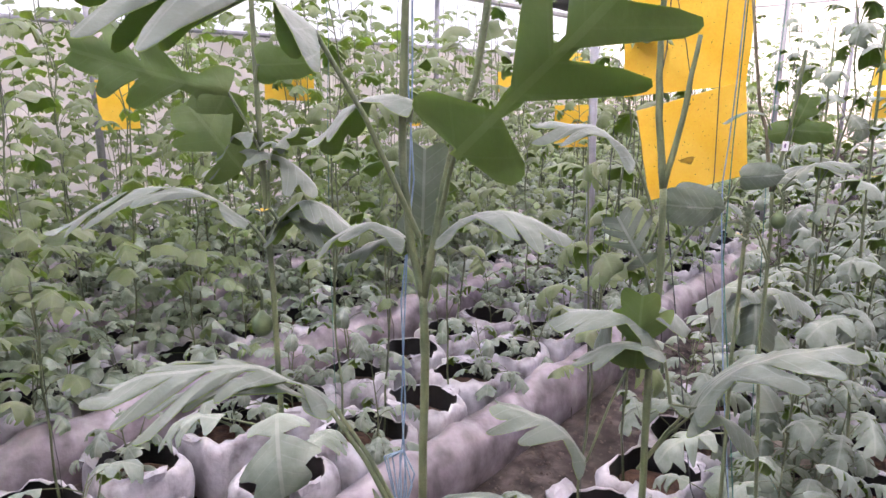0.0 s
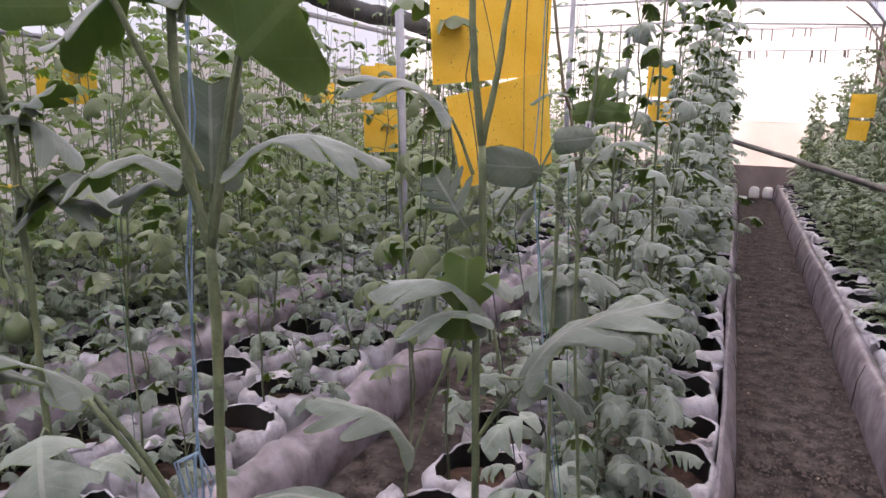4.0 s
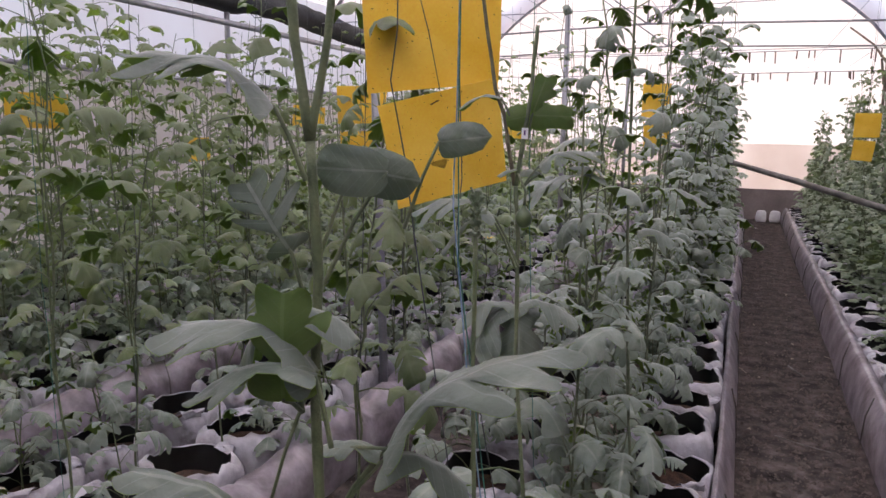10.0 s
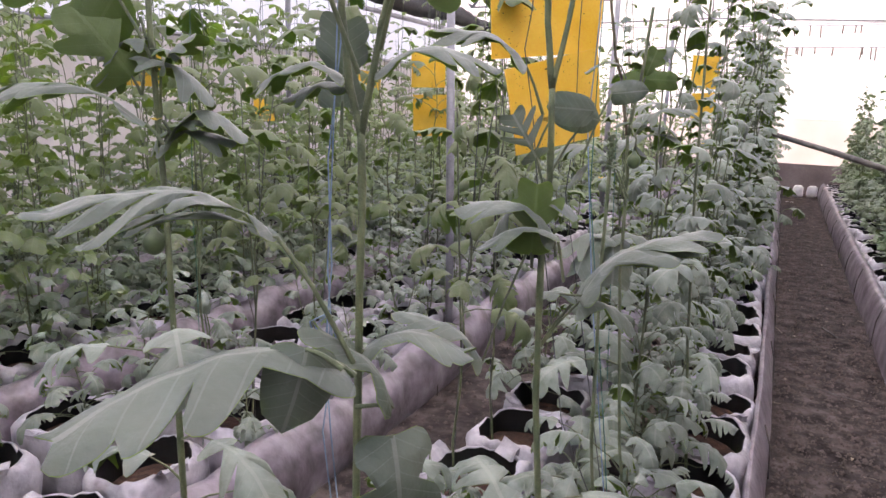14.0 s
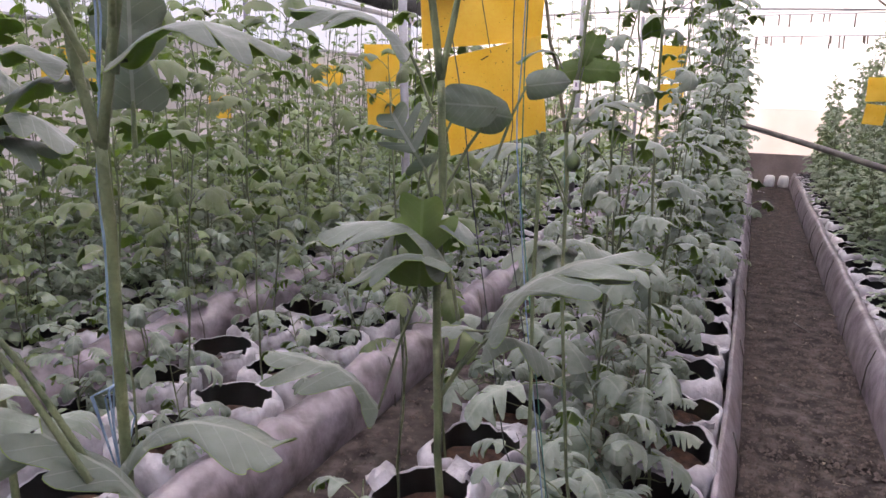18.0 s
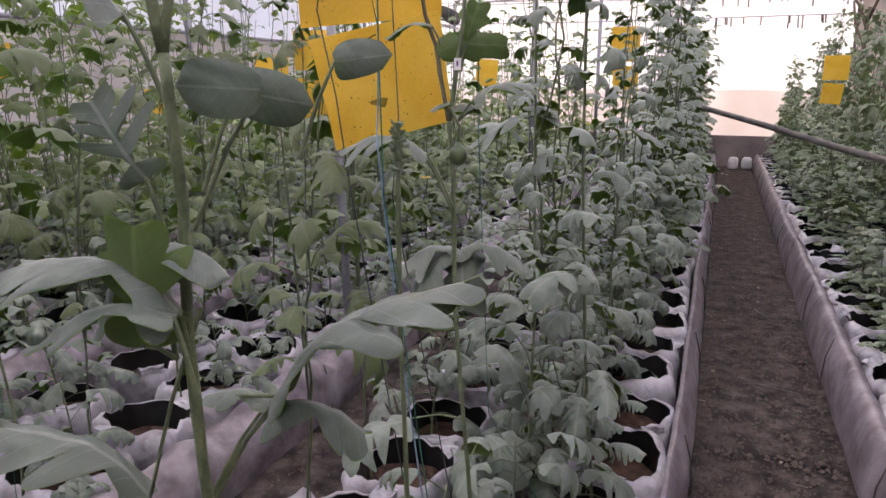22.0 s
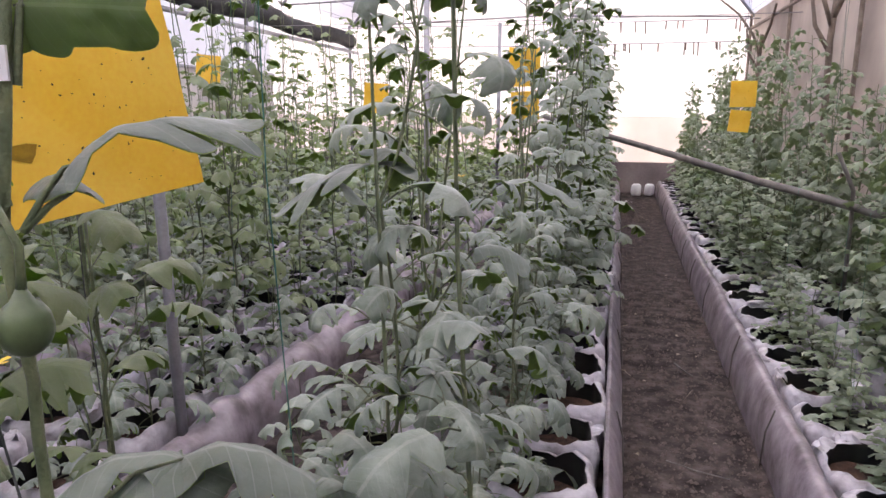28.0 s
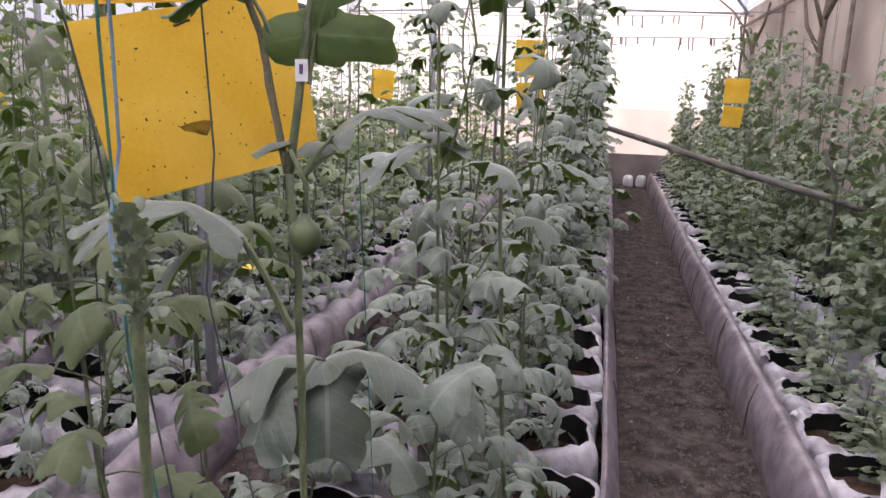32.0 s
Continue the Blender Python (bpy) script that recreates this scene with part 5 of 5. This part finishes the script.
hero_leaf(plant_h, (-0.091, 3.237, 1.283), (-0.101, 3.235, 1.371), (-0.190, 3.213, 1.392), 0.40, 0.16, 2.2, 0.42, 'up')
hero_leaf(plant_h, (-0.083, 3.284, 1.085), (-0.008, 3.303, 1.214), (0.082, 3.325, 1.193), 0.50, 0.16, 2.2, 0.42, 'up')
hero_leaf(plant_h, (-0.108, 3.378, 1.172), (0.014, 3.408, 1.317), (0.141, 3.440, 1.301), 0.36, 0.16, 2.6, 0.56, 'up')


def fruit(ob, x, y, z, r):
    rows = [[(x + r * math.sin(p) * math.cos(a), y + r * math.sin(p) * math.sin(a), z - r * 1.12 * math.cos(p) + (0.35 * r if p > 2.9 else 0)) for a in (2 * math.pi * q / 18 for q in range(18))] for p in (0.02, 0.3, 0.6, 0.95, 1.3, 1.65, 2.0, 2.35, 2.7, 2.95, 3.1)]
    ob = part("fruit", Shape().grid(rows, 0, None, True), FRUIT, ob, "small round unripe green fruit")
    part("fruit_stalk", Shape().tube([(x, y, z + r), (x + 0.002, y, z + r + 0.03), (x - 0.012, y - 0.002, z + r + 0.06)], [0.003, 0.0022, 0.002], 6), STEM, ob)


fruit(plant_d, -0.073, 2.372, 1.347, 0.0148)
fruit(plant_e, -0.584, 1.559, 1.247, 0.016)
tag = part("tag", Shape().box((-0.0835, 2.379, 1.478), (-0.0725, 2.3805, 1.496)), TAG, plant_d, "small white plastic tag clipped to the stem", False)
part("tag_mark", Shape().box((-0.0795, 2.3783, 1.484), (-0.0765, 2.3788, 1.492)), INK, tag, "", False)


def sprout(x, y, z):
    """A thick young shoot, its tip a cluster of folded downy leaves."""
    ob = hero_plant("thick downy young melon shoot with folded tip leaves", ("stem", [(0.0, y + 0.02, 0.16), (x + 0.01, y, 0.8), (x, y, 1.15), (x, y, z - 0.02)], 0.0036, 0.0032, STEM))
    for k in range(34):
        a, h = k * 2.4, z - 0.05 + 0.055 * (k / 34)
        le = (0.007 + 0.012 * rh.random()) * (1.25 - 0.5 * k / 34)
        base = (x + 0.003 * math.cos(a), y + 0.003 * math.sin(a), h)
        tip = (x + le * math.cos(a) * (1 - 0.5 * k / 34), y + le * math.sin(a) * (1 - 0.5 * k / 34), h + le * (0.3 + 0.9 * k / 34))
        part("leaf", leaf_between(rh, base, base, tip, 0.4, 0.16, 2.0, 0.7, "up", (0.22, 1.0, 1.5), 3, (1.0,)), [LEAF_FINE, STEM, LEAF_FINE], ob)
    return ob


sprout(-0.074, 2.147, 1.395)


def twine_line(path, radius, mats, label):
    fine = []
    for a, b in zip(path, path[1:]):
        fine += [Vector(a).lerp(Vector(b), t) for t in (0, 0.33, 0.66)]
    fine.append(Vector(path[-1]))
    thing("twine", label, "twine", "support twines", "", Shape().tube(fine, radius, 5), mats)


for k in range(2):
    o = 0.005 * k
    twine_line([(-0.178 + o, 1.413, 2.62), (-0.178 + o, 1.413, 1.6), (-0.173 - o, 1.415, 1.513), (-0.184 + o, 1.41, 1.401), (-0.18 - o, 1.411, 1.297), (-0.187 + 2 * o, 1.409, 1.21), (-0.18 - 2 * o, 1.41, 1.12), (-0.1 + o, 1.4, 0.5), (0.0, 1.39, 0.24)], 0.0008, TWINE_BLUE, "pale blue plastic twine looped beside a vine stem")
for k in range(7):
    twine_line([(-0.182, 1.41, 1.25), (-0.187 + 0.016 * math.cos(k * 0.9), 1.41 + 0.014 * math.sin(k * 0.9), 1.215 + 0.006 * k), (-0.184, 1.411, 1.18 - 0.004 * k)], 0.0008, TWINE_BLUE, "knotted loop of pale blue plastic twine")
twine_line([(-0.12, 2.2, 2.62), (-0.13, 2.21, 1.6), (-0.136, 2.222, 1.5), (-0.142, 2.23, 1.43), (-0.13, 2.2, 1.38), (-0.1, 2.2, 1.1), (0.02, 2.2, 0.24)], 0.0013, TWINE_BLUE, "pale blue twine hanging beside the trap")
twine_line([(-0.118, 2.19, 2.62), (-0.12, 2.19, 1.5), (-0.118, 2.195, 1.3), (-0.05, 2.2, 0.8), (0.02, 2.2, 0.24)], 0.0011, TWINE, "thin dark green twine hanging from the wire")
twine_line([(-0.237, 2.96, 2.62), (-0.238, 2.962, 1.38), (-0.2, 2.97, 0.6), (0.02, 2.98, 0.24)], 0.0011, TWINE, "thin dark green twine hanging from the wire")
twine_line([(-0.33, 2.43, 2.62), (-0.333, 2.417, 1.668), (-0.344, 2.412, 1.578), (-0.319, 2.422, 1.437), (-0.302, 2.429, 1.291), (-0.2, 2.43, 0.7), (0.02, 2.42, 0.24)], 0.0014, TWINE_DARK, "thin grey twine winding past the trap")
twine_line([(-0.24, 2.5, 2.62), (-0.245, 2.5, 1.6), (-0.24, 2.51, 1.4), (-0.25, 2.5, 1.25), (-0.1, 2.5, 0.5), (0.02, 2.5, 0.24)], 0.0012, TWINE_DARK, "thin grey twine winding past the trap")


def flower(x, y, z, ob):
    s = Shape()
    for k in range(5):
        a = k * 1.257
        s.grid([[(x + (0.002 + 0.008 * u) * math.cos(a + 0.5 * v * (1 - 0.5 * u)), y + (0.002 + 0.008 * u) * math.sin(a + 0.5 * v * (1 - 0.5 * u)), z + 0.006 * u - 0.003 * u * u) for v in (-1, 0, 1)] for u in (0, 0.5, 1)])
    part("flower", s, PETAL, ob, "small yellow blossom")


flower(-0.585, 1.565, 1.7, plant_e)
flower(-0.56, 1.55, 1.42, plant_e)
flower(-0.15, 2.42, 1.3, plant_d)
flower(-0.02, 3.24, 1.35, plant_h)
